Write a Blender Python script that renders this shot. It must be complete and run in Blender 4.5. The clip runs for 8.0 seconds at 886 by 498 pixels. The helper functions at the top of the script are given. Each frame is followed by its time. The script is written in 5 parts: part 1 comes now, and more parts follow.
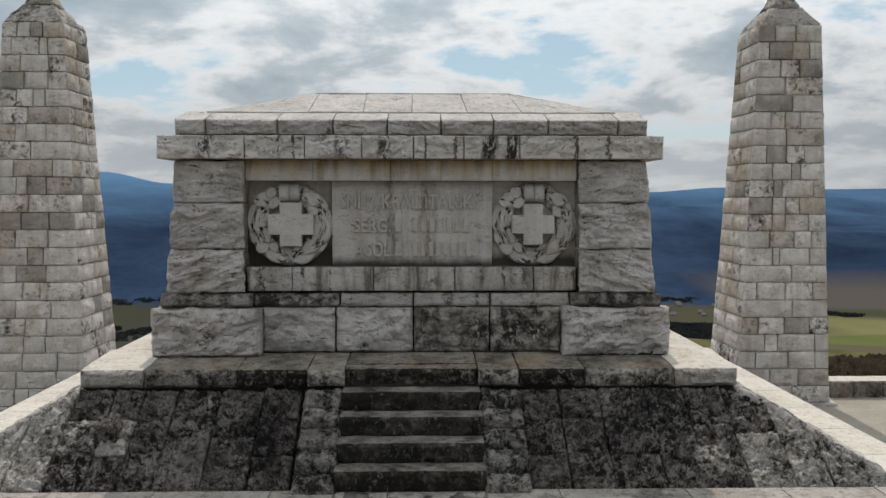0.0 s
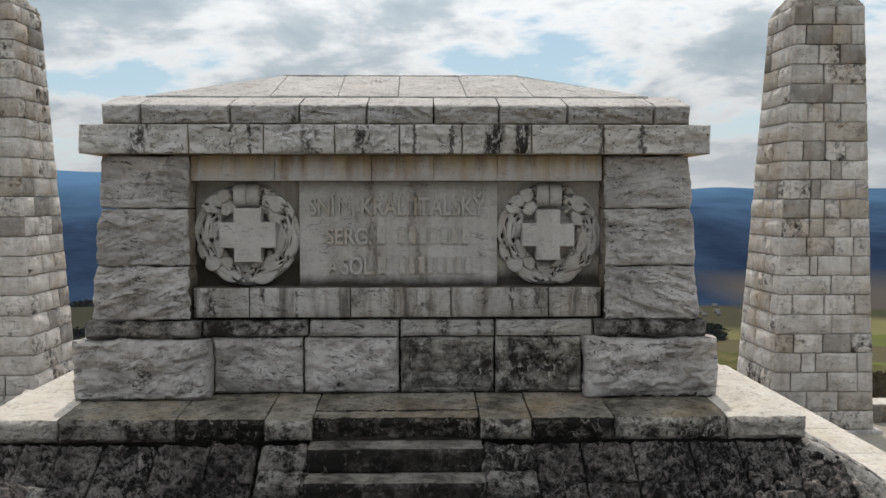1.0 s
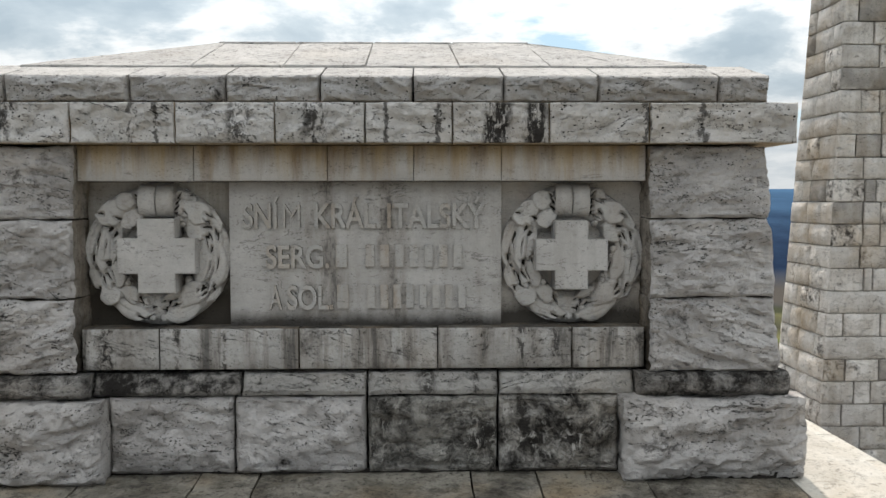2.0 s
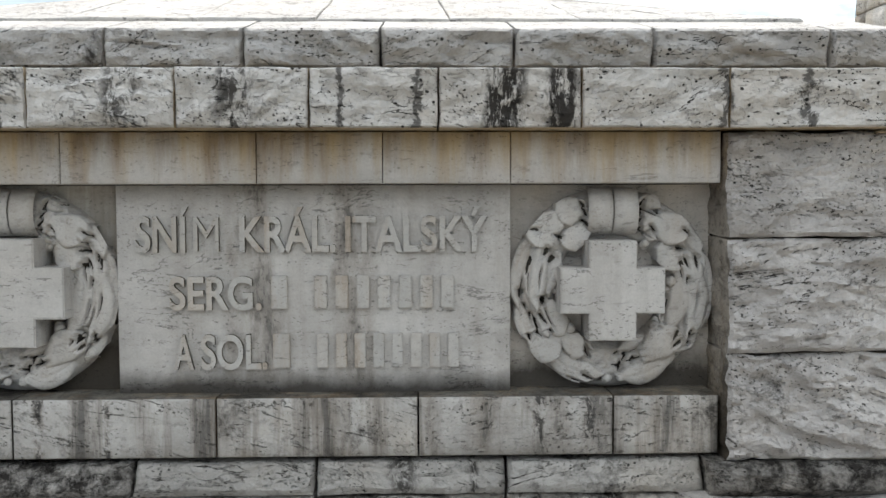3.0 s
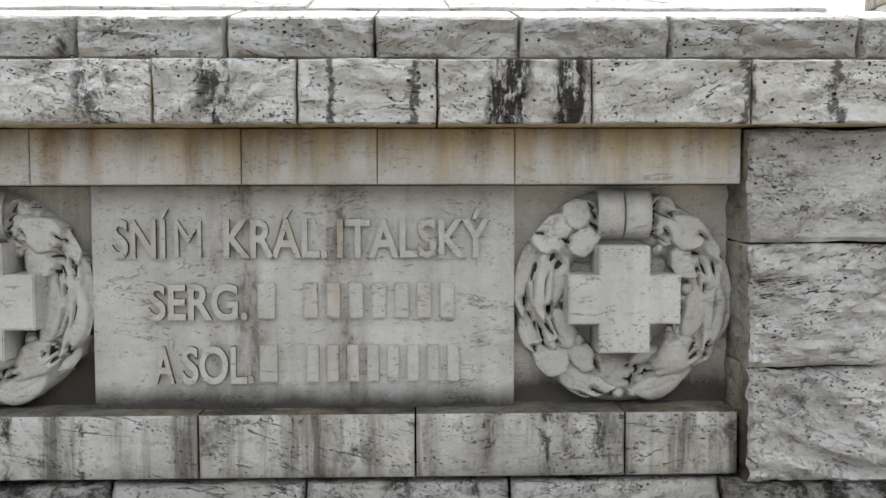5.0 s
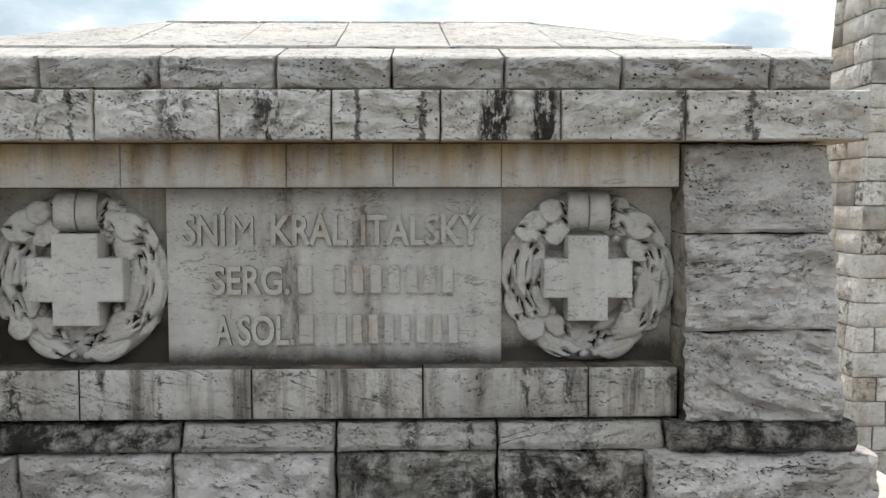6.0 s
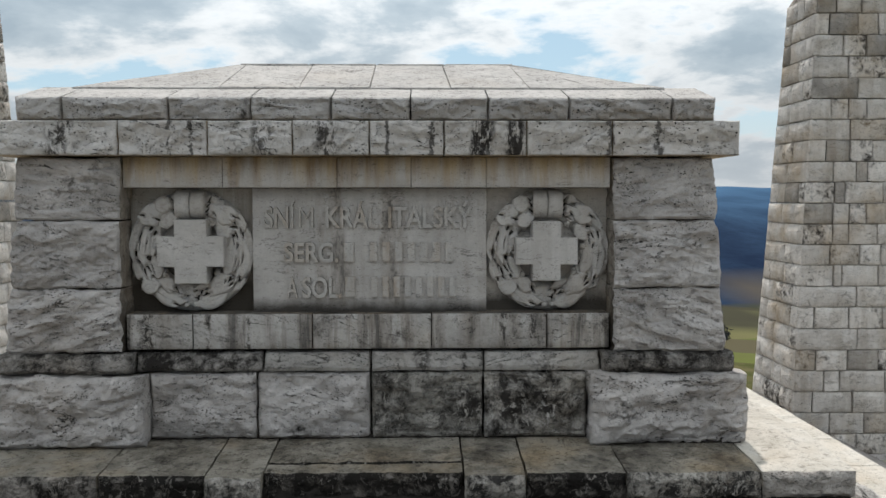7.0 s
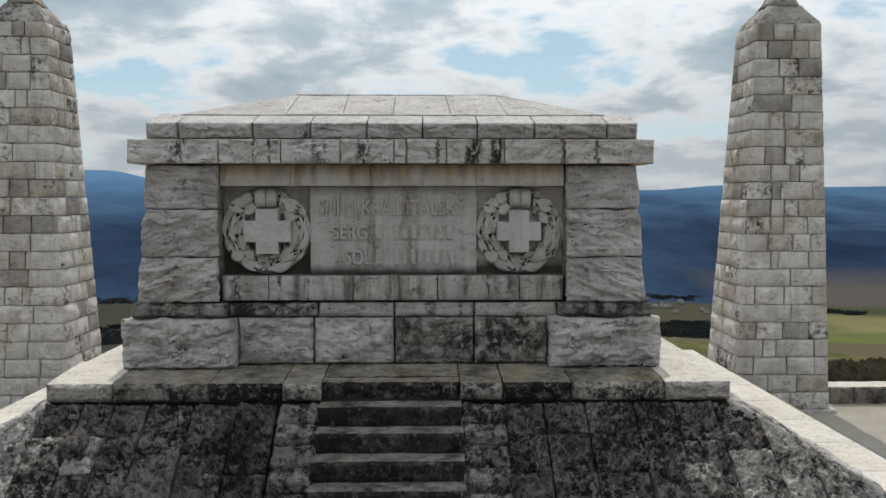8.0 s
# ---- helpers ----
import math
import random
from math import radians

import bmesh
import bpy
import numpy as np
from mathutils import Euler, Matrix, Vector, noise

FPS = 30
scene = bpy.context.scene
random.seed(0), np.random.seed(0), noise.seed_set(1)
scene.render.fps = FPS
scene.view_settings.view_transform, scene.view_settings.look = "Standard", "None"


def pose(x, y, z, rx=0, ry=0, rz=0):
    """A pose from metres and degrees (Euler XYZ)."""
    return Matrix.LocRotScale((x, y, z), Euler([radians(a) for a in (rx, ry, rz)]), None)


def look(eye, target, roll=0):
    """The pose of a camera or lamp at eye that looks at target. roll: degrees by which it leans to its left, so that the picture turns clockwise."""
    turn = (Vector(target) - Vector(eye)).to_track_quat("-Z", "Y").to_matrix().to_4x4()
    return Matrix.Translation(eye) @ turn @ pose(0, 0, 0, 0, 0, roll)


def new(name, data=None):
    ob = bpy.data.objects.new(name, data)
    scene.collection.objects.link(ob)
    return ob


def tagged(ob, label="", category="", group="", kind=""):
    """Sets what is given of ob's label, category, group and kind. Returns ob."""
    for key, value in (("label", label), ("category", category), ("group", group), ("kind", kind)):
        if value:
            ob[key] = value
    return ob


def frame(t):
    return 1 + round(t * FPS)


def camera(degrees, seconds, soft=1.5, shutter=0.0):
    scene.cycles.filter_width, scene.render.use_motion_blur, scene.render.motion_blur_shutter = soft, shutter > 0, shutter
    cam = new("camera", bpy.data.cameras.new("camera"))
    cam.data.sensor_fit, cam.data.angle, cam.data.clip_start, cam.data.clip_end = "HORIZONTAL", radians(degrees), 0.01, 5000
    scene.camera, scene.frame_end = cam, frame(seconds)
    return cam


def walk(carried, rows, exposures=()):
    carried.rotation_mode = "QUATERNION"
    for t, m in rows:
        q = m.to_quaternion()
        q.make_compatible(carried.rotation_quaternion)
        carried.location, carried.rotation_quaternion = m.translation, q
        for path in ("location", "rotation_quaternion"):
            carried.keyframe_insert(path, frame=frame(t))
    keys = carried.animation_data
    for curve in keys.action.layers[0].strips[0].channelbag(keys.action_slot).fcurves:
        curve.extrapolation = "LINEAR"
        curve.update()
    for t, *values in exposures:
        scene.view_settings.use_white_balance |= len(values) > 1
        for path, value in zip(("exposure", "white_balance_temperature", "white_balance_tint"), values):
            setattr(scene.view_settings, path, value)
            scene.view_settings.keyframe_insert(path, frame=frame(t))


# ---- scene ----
# ---- camera: time, eye (metres), yaw, pitch, roll (degrees) ----
cam = camera(52.21, 8.0)
PATH = [
    (0.0, 0.114, -10.277, 1.834, -1.33, -3.15, -0.03),
    (0.5, 0.162, -9.361, 1.858, -1.34, -3.16, -0.01),
    (1.0, 0.220, -8.253, 1.876, -1.35, -3.15, 0.02),
    (1.5, 0.299, -7.121, 1.895, -1.35, -3.12, 0.06),
    (3.0, 0.513, -3.999, 1.971, -1.35, -3.11, 0.16),
    (3.5, 0.527, -3.642, 1.987, -1.35, -3.11, 0.20),
    (4.0, 0.535, -3.579, 1.987, -1.34, -3.12, 0.18),
    (4.5, 0.529, -3.570, 1.982, -1.34, -3.13, 0.16),
    (6.0, 0.492, -4.757, 1.981, -1.32, -3.15, 0.10),
    (6.5, 0.454, -5.689, 1.984, -1.26, -3.18, 0.06),
    (7.0, 0.432, -6.936, 1.960, -1.23, -3.20, 0.05),
    (7.5, 0.399, -8.286, 1.947, -1.20, -3.24, 0.03),
    (8.0, 0.345, -9.889, 1.921, -1.20, -3.27, 0.02),
]
walk(cam, [(t, pose(x, y, z, 90 + pitch, roll, yaw)) for t, x, y, z, yaw, pitch, roll in PATH],
     exposures=[(0.0, -0.22, 6850, 14), (0.8, -0.15, 6850, 14), (1.6, 0.04, 6850, 13), (3.0, 0.75, 6700, 12), (3.7, 0.94, 6720, 12), (4.6, 1.00, 6720, 12),
                (6.0, 0.56, 6750, 12), (6.6, 0.16, 6700, 12), (7.2, -0.08, 6680, 12), (8.0, -0.16, 6680, 12)])


# ---- node helpers ----
def graph(tree):
    """Returns two helpers: node(type, inputs, settings) and join(a, b)."""
    def node(kind, ins=None, **sets):
        n = tree.nodes.new(kind)
        if "op" in sets:
            n.operation = sets["op"]
        if "blend" in sets:
            n.data_type, n.blend_type = "RGBA", sets["blend"]
        if "stops" in sets:
            ramp = n.color_ramp
            stops = sets["stops"]
            while len(ramp.elements) < len(stops):
                ramp.elements.new(0.5)
            for el, (at, col) in zip(ramp.elements, stops):
                el.position = at
                el.color = (*col, 1) if not isinstance(col, (int, float)) else (col, col, col, 1)
        for key, val in (ins or {}).items():
            sock = n.inputs[key]
            if isinstance(val, bpy.types.NodeSocket):
                tree.links.new(val, sock)
            else:
                sock.default_value = val
        return n
    return node


def kit(node):
    """Shorthand for the sums that the materials use."""
    def math_(op, a, b=0.0):
        return node("ShaderNodeMath", {0: a, 1: b}, op=op).outputs[0]

    def scaled(vec, s):
        return node("ShaderNodeVectorMath", {0: vec, 1: s}, op="MULTIPLY").outputs[0]

    def noise_(vec, scale, detail=5.0, rough=0.55, warp=0.0):
        return node("ShaderNodeTexNoise", {"Vector": vec, "Scale": scale, "Detail": detail, "Roughness": rough, "Distortion": warp}).outputs[0]

    def ramp(val, lo, hi):
        return node("ShaderNodeMapRange", {"Value": val, "From Min": lo, "From Max": hi}).outputs[0]

    def mix(fac, a, b, blend="MIX"):
        n = node("ShaderNodeMix", None, blend=blend)
        for sock, val in ((n.inputs[0], fac), (n.inputs[6], a), (n.inputs[7], b)):
            if isinstance(val, bpy.types.NodeSocket):
                n.id_data.links.new(val, sock)
            else:
                sock.default_value = (*val, 1) if isinstance(val, tuple) else val
        return n.outputs[2]
    return math_, scaled, noise_, ramp, mix


# ---- sky and sun ----
SUN_HIGH, SUN_TURN = radians(51), radians(0)
world = bpy.data.worlds.new("sky")
scene.world = world
world.use_nodes = True
world.node_tree.nodes.clear()


def build_sky():
    node = graph(world.node_tree)
    math_, scaled, noise_, ramp, mix = kit(node)
    sky = node("ShaderNodeTexSky")
    sky.sky_type, sky.sun_disc = "NISHITA", False
    sky.sun_elevation, sky.sun_rotation = SUN_HIGH, SUN_TURN
    sky.altitude, sky.dust_density = 500, 1.5
    way = node("ShaderNodeTexCoord").outputs["Generated"]
    parts = node("ShaderNodeSeparateXYZ", {0: way})
    lift = math_("ADD", math_("MAXIMUM", parts.outputs[2], 0.0), 0.26)
    flat = node("ShaderNodeCombineXYZ", {0: math_("DIVIDE", parts.outputs[0], lift), 1: math_("DIVIDE", parts.outputs[1], lift), 2: 0.37})
    flat = node("ShaderNodeVectorMath", {0: flat.outputs[0], 1: (5.02, 2.2, 0.0)}, op="ADD").outputs[0]
    banks = noise_(flat, 2.5, 10, 0.58, 0.15)
    wide = noise_(flat, 0.75, 4, 0.5)
    thick = math_("ADD", math_("MULTIPLY", banks, 0.72), math_("MULTIPLY", wide, 0.28))
    cover = ramp(thick, 0.390, 0.458)
    tone = node("ShaderNodeValToRGB", {0: thick}, stops=[(0.43, (1.13, 1.21, 1.25)), (0.485, (0.97, 1.06, 1.11)), (0.54, (0.63, 0.76, 0.85)), (0.63, (0.48, 0.61, 0.71))])
    low = ramp(parts.outputs[2], 0.12, 0.0)
    haze = math_("MULTIPLY", low, 0.7)
    tone_low = mix(haze, tone.outputs[0], (0.84, 0.92, 0.98))
    ahead = node("ShaderNodeVectorMath", {0: way, 1: (math.sin(SUN_TURN) * math.cos(SUN_HIGH), math.cos(SUN_TURN) * math.cos(SUN_HIGH), math.sin(SUN_HIGH))}, op="DOT_PRODUCT").outputs[1]
    glow = math_("ADD", math_("ADD", 0.50, math_("MULTIPLY", ramp(parts.outputs[2], 0.08, 0.5), 0.60)), math_("MULTIPLY", math_("POWER", math_("MAXIMUM", ahead, 0.0), 2.0), 0.42))
    blue = node("ShaderNodeBackground", {"Color": mix(0.55, sky.outputs[0], (4.3, 7.2, 8.9)), "Strength": 0.10})
    cloud = node("ShaderNodeBackground", {"Color": tone_low, "Strength": glow})
    both = node("ShaderNodeMixShader", {0: math_("MAXIMUM", cover, haze), 1: blue.outputs[0], 2: cloud.outputs[0]})
    node("ShaderNodeOutputWorld", {0: both.outputs[0]})


build_sky()
sun = new("sun", bpy.data.lights.new("sun", "SUN"))
sun.data.energy, sun.data.angle, sun.data.color = 2.9, radians(0.6), (1.0, 0.965, 0.91)
sun.matrix_world = look((20 * math.sin(SUN_TURN), 20 * math.cos(SUN_TURN), 20 * math.tan(SUN_HIGH)), (0, 0, 0))


# ---- materials ----
def material(name):
    m = bpy.data.materials.new(name)
    m.use_nodes = True
    m.node_tree.nodes.clear()
    return m, graph(m.node_tree)


def stone(name, pale, mid, dark, lichen=(0.62, 0.75), streaks=0.0, pits=0.6, warm=0.15, relief=0.02, band=3.5, vary=0.25, marks=(), flecks=0.0, mottle=0.5, stain=(0.30, 0.19, 0.09), odd=0.0, foot_dark=None, chisel=0.0, each=0.08, broad=0.62, tilt=0.30, soft=1.0, rust=None, wells=1.0):
    """Weathered travertine. lichen: where black growth begins and is full; streaks: how strong the run-off is; marks: dark runs at (x, half width, strength);
    tilt: how far the beds lean, stone by stone; soft: strength of the coarse relief; rust: height of the ledge above, depth and strength of ochre run-off; wells: strength of the round pores."""
    m, node = material(name)
    math_, scaled, noise_, ramp, mix = kit(node)
    place = node("ShaderNodeNewGeometry").outputs["Position"]
    rnd = node("ShaderNodeObjectInfo").outputs["Random"]
    shift = node("ShaderNodeCombineXYZ", {0: math_("MULTIPLY", rnd, 31.0), 1: math_("MULTIPLY", rnd, 17.0), 2: math_("MULTIPLY", rnd, 23.0)}).outputs[0]
    spot = node("ShaderNodeVectorMath", {0: place, 1: shift}, op="ADD").outputs[0]
    if tilt:
        lean = math_("MULTIPLY", math_("SUBTRACT", math_("FRACT", math_("MULTIPLY", rnd, 7.31)), 0.5), 2.0 * tilt)
        axes = node("ShaderNodeSeparateXYZ", {0: spot})
        spot = node("ShaderNodeCombineXYZ", {0: math_("ADD", axes.outputs[0], math_("MULTIPLY", lean, axes.outputs[2])), 1: axes.outputs[1],
                                             2: math_("SUBTRACT", axes.outputs[2], math_("MULTIPLY", lean, axes.outputs[0]))}).outputs[0]
    strata = noise_(scaled(spot, (1.0, 1.0, band)), 2.6, 8, 0.66, 0.8)
    cloud = noise_(spot, 2.7, 9, 0.66, 0.3)
    speck = noise_(scaled(spot, (1.0, 1.0, 1.5)), 17.0, 9, 0.72, 0.3)
    grain = noise_(spot, 95.0, 3, 0.6)
    tone = mix(ramp(cloud, 0.40, 0.64), pale, mid)
    tone = mix(math_("MULTIPLY", ramp(strata, 0.52, 0.72), 0.45), tone, mid)
    tone = mix(math_("MULTIPLY", ramp(strata, 0.44, 0.30), 0.35), tone, tuple(min(0.8, 1.15 * c) for c in pale))
    tone = mix(math_("MULTIPLY", ramp(noise_(place, 1.1, 6, 0.62), 0.50, 0.70), warm), tone, (0.47, 0.34, 0.19))
    # dirt held by the rough face
    tone = mix(math_("MULTIPLY", ramp(speck, 0.53, 0.62), mottle), tone, tuple(0.30 * c for c in mid))
    # pores, and a few cracks along the bedding
    pore = noise_(scaled(spot, (1.0, 1.0, 1.7)), 52.0, 4, 0.55, 0.2)
    where = noise_(scaled(spot, (1.0, 1.0, 3.0)), 3.0, 5, 0.65)
    hole = math_("MULTIPLY", ramp(pore, 0.60, 0.64), ramp(where, 0.47, 0.58))
    crack = noise_(scaled(spot, (0.7, 0.7, 2.6)), 1.7, 7, 0.62, 0.9)
    crack = ramp(math_("ABSOLUTE", math_("SUBTRACT", crack, 0.5)), 0.007, 0.002)
    crack = math_("MULTIPLY", crack, ramp(noise_(spot, 3.4, 6, 0.66), 0.51, 0.58))
    dash = ramp(noise_(scaled(spot, (1.0, 1.0, 5.0)), 10.0, 7, 0.70, 0.3), 0.60, 0.64)
    dash = math_("MULTIPLY", dash, ramp(noise_(scaled(spot, (0.7, 0.7, 3.0)), 2.3, 5, 0.62), 0.46, 0.58))
    hole = math_("MULTIPLY", math_("MAXIMUM", math_("MAXIMUM", hole, crack), math_("MULTIPLY", dash, 0.9)), pits)
    # round pores of the travertine
    cell = node("ShaderNodeTexVoronoi", {"Vector": scaled(spot, (1.0, 1.0, 1.25)), "Scale": 30.0})
    size = node("ShaderNodeSeparateColor", {0: cell.outputs["Color"]}).outputs[0]
    well = ramp(math_("SUBTRACT", cell.outputs["Distance"], math_("MULTIPLY", math_("MAXIMUM", math_("SUBTRACT", size, 0.62), 0.0), 0.75)), 0.03, 0.0)
    well = math_("MULTIPLY", math_("MULTIPLY", well, ramp(noise_(spot, 2.1, 4, 0.6), 0.47, 0.53)), pits * wells)
    if chisel:
        hole = math_("MAXIMUM", hole, well)
    # broken beds; dark lines under their lips paint in crevice dirt and shade
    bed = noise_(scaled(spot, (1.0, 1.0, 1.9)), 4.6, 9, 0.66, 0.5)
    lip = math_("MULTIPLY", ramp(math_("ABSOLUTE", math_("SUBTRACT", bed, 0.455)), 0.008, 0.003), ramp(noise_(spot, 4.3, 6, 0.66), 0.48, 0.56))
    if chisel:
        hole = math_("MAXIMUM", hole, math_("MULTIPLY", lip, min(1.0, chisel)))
    # black growth
    grow = math_("ADD", math_("MULTIPLY", noise_(place, 1.6, 10, 0.72, 0.3), broad), math_("MULTIPLY", noise_(spot, 9.0, 9, 0.74, 0.4), 1.0 - broad))
    grow = math_("ADD", grow, math_("MULTIPLY", math_("SUBTRACT", rnd, 0.5), each))
    black = ramp(grow, lichen[0], lichen[1])
    # run-off: brown at its edges, black where it is thick
    run = noise_(scaled(place, (6.5, 6.5, 0.45)), 1.0, 8, 0.68, 0.1)
    runs = math_("MULTIPLY", ramp(run, 0.49, 0.62), streaks)
    brown = math_("MULTIPLY", ramp(noise_(scaled(place, (4.2, 4.2, 0.35)), 1.0, 6, 0.62, 0.1), 0.52, 0.66), min(1.0, 1.6 * streaks) * 0.4)
    tone = mix(brown, tone, stain)
    sep = node("ShaderNodeSeparateXYZ", {0: place})
    wob0 = math_("SUBTRACT", noise_(scaled(place, (5.0, 5.0, 2.4)), 1.0, 6, 0.68), 0.5)
    broken = ramp(noise_(scaled(place, (30.0, 30.0, 7.0)), 1.0, 7, 0.72), 0.40, 0.50)
    faint = ramp(noise_(scaled(place, (3.0, 3.0, 2.6)), 1.0, 5, 0.6), 0.36, 0.56)
    torn = ramp(noise_(scaled(place, (17.0, 17.0, 9.0)), 1.0, 8, 0.74, 0.5), 0.455, 0.545)
    fork = math_("SUBTRACT", noise_(scaled(place, (7.0, 7.0, 8.0)), 1.0, 8, 0.72, 0.8), 0.5)
    for x, half, power in marks:
        wob = math_("ADD", sep.outputs[0], math_("MULTIPLY", wob0, half * 2.4))
        if power > 0.95:
            near = math_("MULTIPLY", ramp(math_("ABSOLUTE", math_("SUBTRACT", wob, x)), half, half * 0.45), broken)
        elif power > 0.8:
            # growth in torn patches along a run
            wob = math_("ADD", sep.outputs[0], math_("MULTIPLY", fork, half * 2.0))
            near = math_("MULTIPLY", ramp(math_("ABSOLUTE", math_("SUBTRACT", wob, x)), half, half * 0.3), torn)
        elif power > 0.7:
            # a thin run that wanders and forks
            wob = math_("ADD", sep.outputs[0], math_("MULTIPLY", fork, half * 5.0))
            near = ramp(math_("ABSOLUTE", math_("SUBTRACT", wob, x)), half * 0.60, half * 0.30)
            near = math_("MULTIPLY", near, ramp(noise_(scaled(place, (9.0, 9.0, 6.0)), 1.0, 7, 0.7), 0.40, 0.47))
        else:
            wob = math_("ADD", wob, math_("MULTIPLY", wob0, half * 2.0))
            near = math_("MULTIPLY", ramp(math_("ABSOLUTE", math_("SUBTRACT", wob, x)), half * 1.2, half * 0.15), math_("MULTIPLY", math_("MAXIMUM", broken, 0.72), math_("MAXIMUM", faint, 0.35)))
        runs = math_("MAXIMUM", runs, math_("MULTIPLY", near, power))
    tone = mix(math_("MINIMUM", runs, 0.96), tone, mix(ramp(runs, 0.35, 0.75), stain, dark) if streaks else dark)
    tone = mix(math_("MULTIPLY", black, 0.95), tone, dark)
    # a dark brown band that fades upward unevenly from the given height
    if foot_dark:
        edge = math_("ADD", math_("SUBTRACT", sep.outputs[2], foot_dark[0]), math_("MULTIPLY", math_("SUBTRACT", noise_(scaled(place, (1.0, 1.0, 0.6)), 5.0, 7, 0.65), 0.5), -1.6 * foot_dark[1]))
        tone = mix(math_("MULTIPLY", ramp(edge, foot_dark[1], 0.0), foot_dark[2]), tone, (0.045, 0.038, 0.030))
    if rust:
        fall = math_("ADD", math_("SUBTRACT", rust[0], sep.outputs[2]), math_("MULTIPLY", math_("SUBTRACT", noise_(scaled(place, (5.5, 5.5, 0.5)), 1.0, 7, 0.68, 0.1), 0.52), -3.4 * rust[1]))
        tone = mix(math_("MULTIPLY", ramp(fall, rust[1], 0.0), rust[2]), tone, mix(ramp(noise_(scaled(place, (9.0, 9.0, 1.2)), 1.0, 5, 0.6), 0.42, 0.62), (0.40, 0.30, 0.17), (0.22, 0.155, 0.09)))
    if odd:
        # now and then a stone of another bed: ochre, or dark
        tone = mix(math_("MULTIPLY", ramp(math_("ABSOLUTE", math_("SUBTRACT", rnd, 0.72)), 0.05, 0.03), odd * 0.7), tone, mix(ramp(cloud, 0.4, 0.6), (0.34, 0.25, 0.14), (0.16, 0.12, 0.075)))
        tone = mix(math_("MULTIPLY", ramp(math_("ABSOLUTE", math_("SUBTRACT", rnd, 0.22)), 0.05, 0.04), odd * 0.8), tone, mix(ramp(cloud, 0.42, 0.54), (0.22, 0.19, 0.15), (0.065, 0.058, 0.05)))
    if flecks:
        pale_spot = ramp(noise_(scaled(spot, (1.3, 1.0, 0.8)), 11.0, 9, 0.76, 0.9), 0.575 - 0.06 * flecks, 0.595 - 0.055 * flecks)
        tone = mix(math_("MULTIPLY", math_("MULTIPLY", pale_spot, ramp(noise_(place, 2.3, 5, 0.62), 0.36, 0.58)), 0.9), tone, tuple(0.9 * c for c in pale))
    tone = mix(math_("MULTIPLY", hole, 0.92), tone, (0.009, 0.008, 0.007))
    tone = mix(math_("MULTIPLY", ramp(grain, 0.35, 0.65), 0.18), tone, mix(0.45, tone, (0.0, 0.0, 0.0)))
    tone = mix(math_("MULTIPLY", math_("SUBTRACT", 1.0, rnd), vary), tone, mix(1.0, tone, tuple(0.62 for _ in pale), "MULTIPLY"))
    tone = mix(1.0, tone, (1.0, 0.972, 0.962), "MULTIPLY")
    high = math_("ADD", math_("MULTIPLY", strata, 0.5), math_("MULTIPLY", grain, 0.10))
    high = math_("SUBTRACT", math_("ADD", high, math_("MULTIPLY", noise_(spot, 7.0, 8, 0.66, 0.6), 1.5 * soft)), math_("MULTIPLY", speck, 0.35))
    high = math_("ADD", high, math_("MULTIPLY", noise_(scaled(spot, (1.0, 1.0, 1.6)), 36.0, 4, 0.6, 0.4), 0.5 * soft))
    high = math_("SUBTRACT", high, math_("MULTIPLY", hole, 0.6))
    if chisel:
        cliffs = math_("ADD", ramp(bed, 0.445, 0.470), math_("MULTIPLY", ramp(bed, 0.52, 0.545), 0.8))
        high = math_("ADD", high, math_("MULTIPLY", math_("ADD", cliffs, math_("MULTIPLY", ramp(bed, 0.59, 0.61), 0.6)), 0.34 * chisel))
    bump = node("ShaderNodeBump", {"Height": high, "Strength": 1.0, "Distance": relief})
    skin = node("ShaderNodeBsdfPrincipled", {"Base Color": tone, "Roughness": 0.9, "Normal": bump.outputs[0], "Specular IOR Level": 0.1})
    node("ShaderNodeOutputMaterial", {0: skin.outputs[0]})
    return m


BLACK = (0.024, 0.021, 0.019)
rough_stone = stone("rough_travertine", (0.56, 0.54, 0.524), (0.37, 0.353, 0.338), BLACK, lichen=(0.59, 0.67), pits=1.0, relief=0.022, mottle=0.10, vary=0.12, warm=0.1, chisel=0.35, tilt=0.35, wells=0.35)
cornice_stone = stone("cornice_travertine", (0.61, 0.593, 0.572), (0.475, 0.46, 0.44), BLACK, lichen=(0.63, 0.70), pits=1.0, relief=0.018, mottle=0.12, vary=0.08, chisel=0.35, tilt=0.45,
                      marks=((0.885, 0.105, 1.0), (1.145, 0.085, 1.0), (-0.30, 0.11, 0.88), (-2.33, 0.13, 0.90), (-0.80, 0.10, 0.84), (-1.49, 0.045, 0.79), (-1.34, 0.03, 0.79), (0.157, 0.028, 0.79), (0.487, 0.04, 0.79), (1.86, 0.045, 0.79), (2.24, 0.055, 0.79)))
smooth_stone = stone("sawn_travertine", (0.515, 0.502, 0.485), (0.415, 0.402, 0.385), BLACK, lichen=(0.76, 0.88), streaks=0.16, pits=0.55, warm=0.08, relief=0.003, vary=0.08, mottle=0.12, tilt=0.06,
                     marks=((-0.255, 0.095, 0.70), (0.165, 0.070, 0.70), (-0.37, 0.05, 0.54), (0.25, 0.05, 0.44), (-0.62, 0.06, 0.22), (0.46, 0.03, 0.24), (0.78, 0.025, 0.20)), stain=(0.17, 0.135, 0.10), foot_dark=(1.07, 0.10, 0.85))
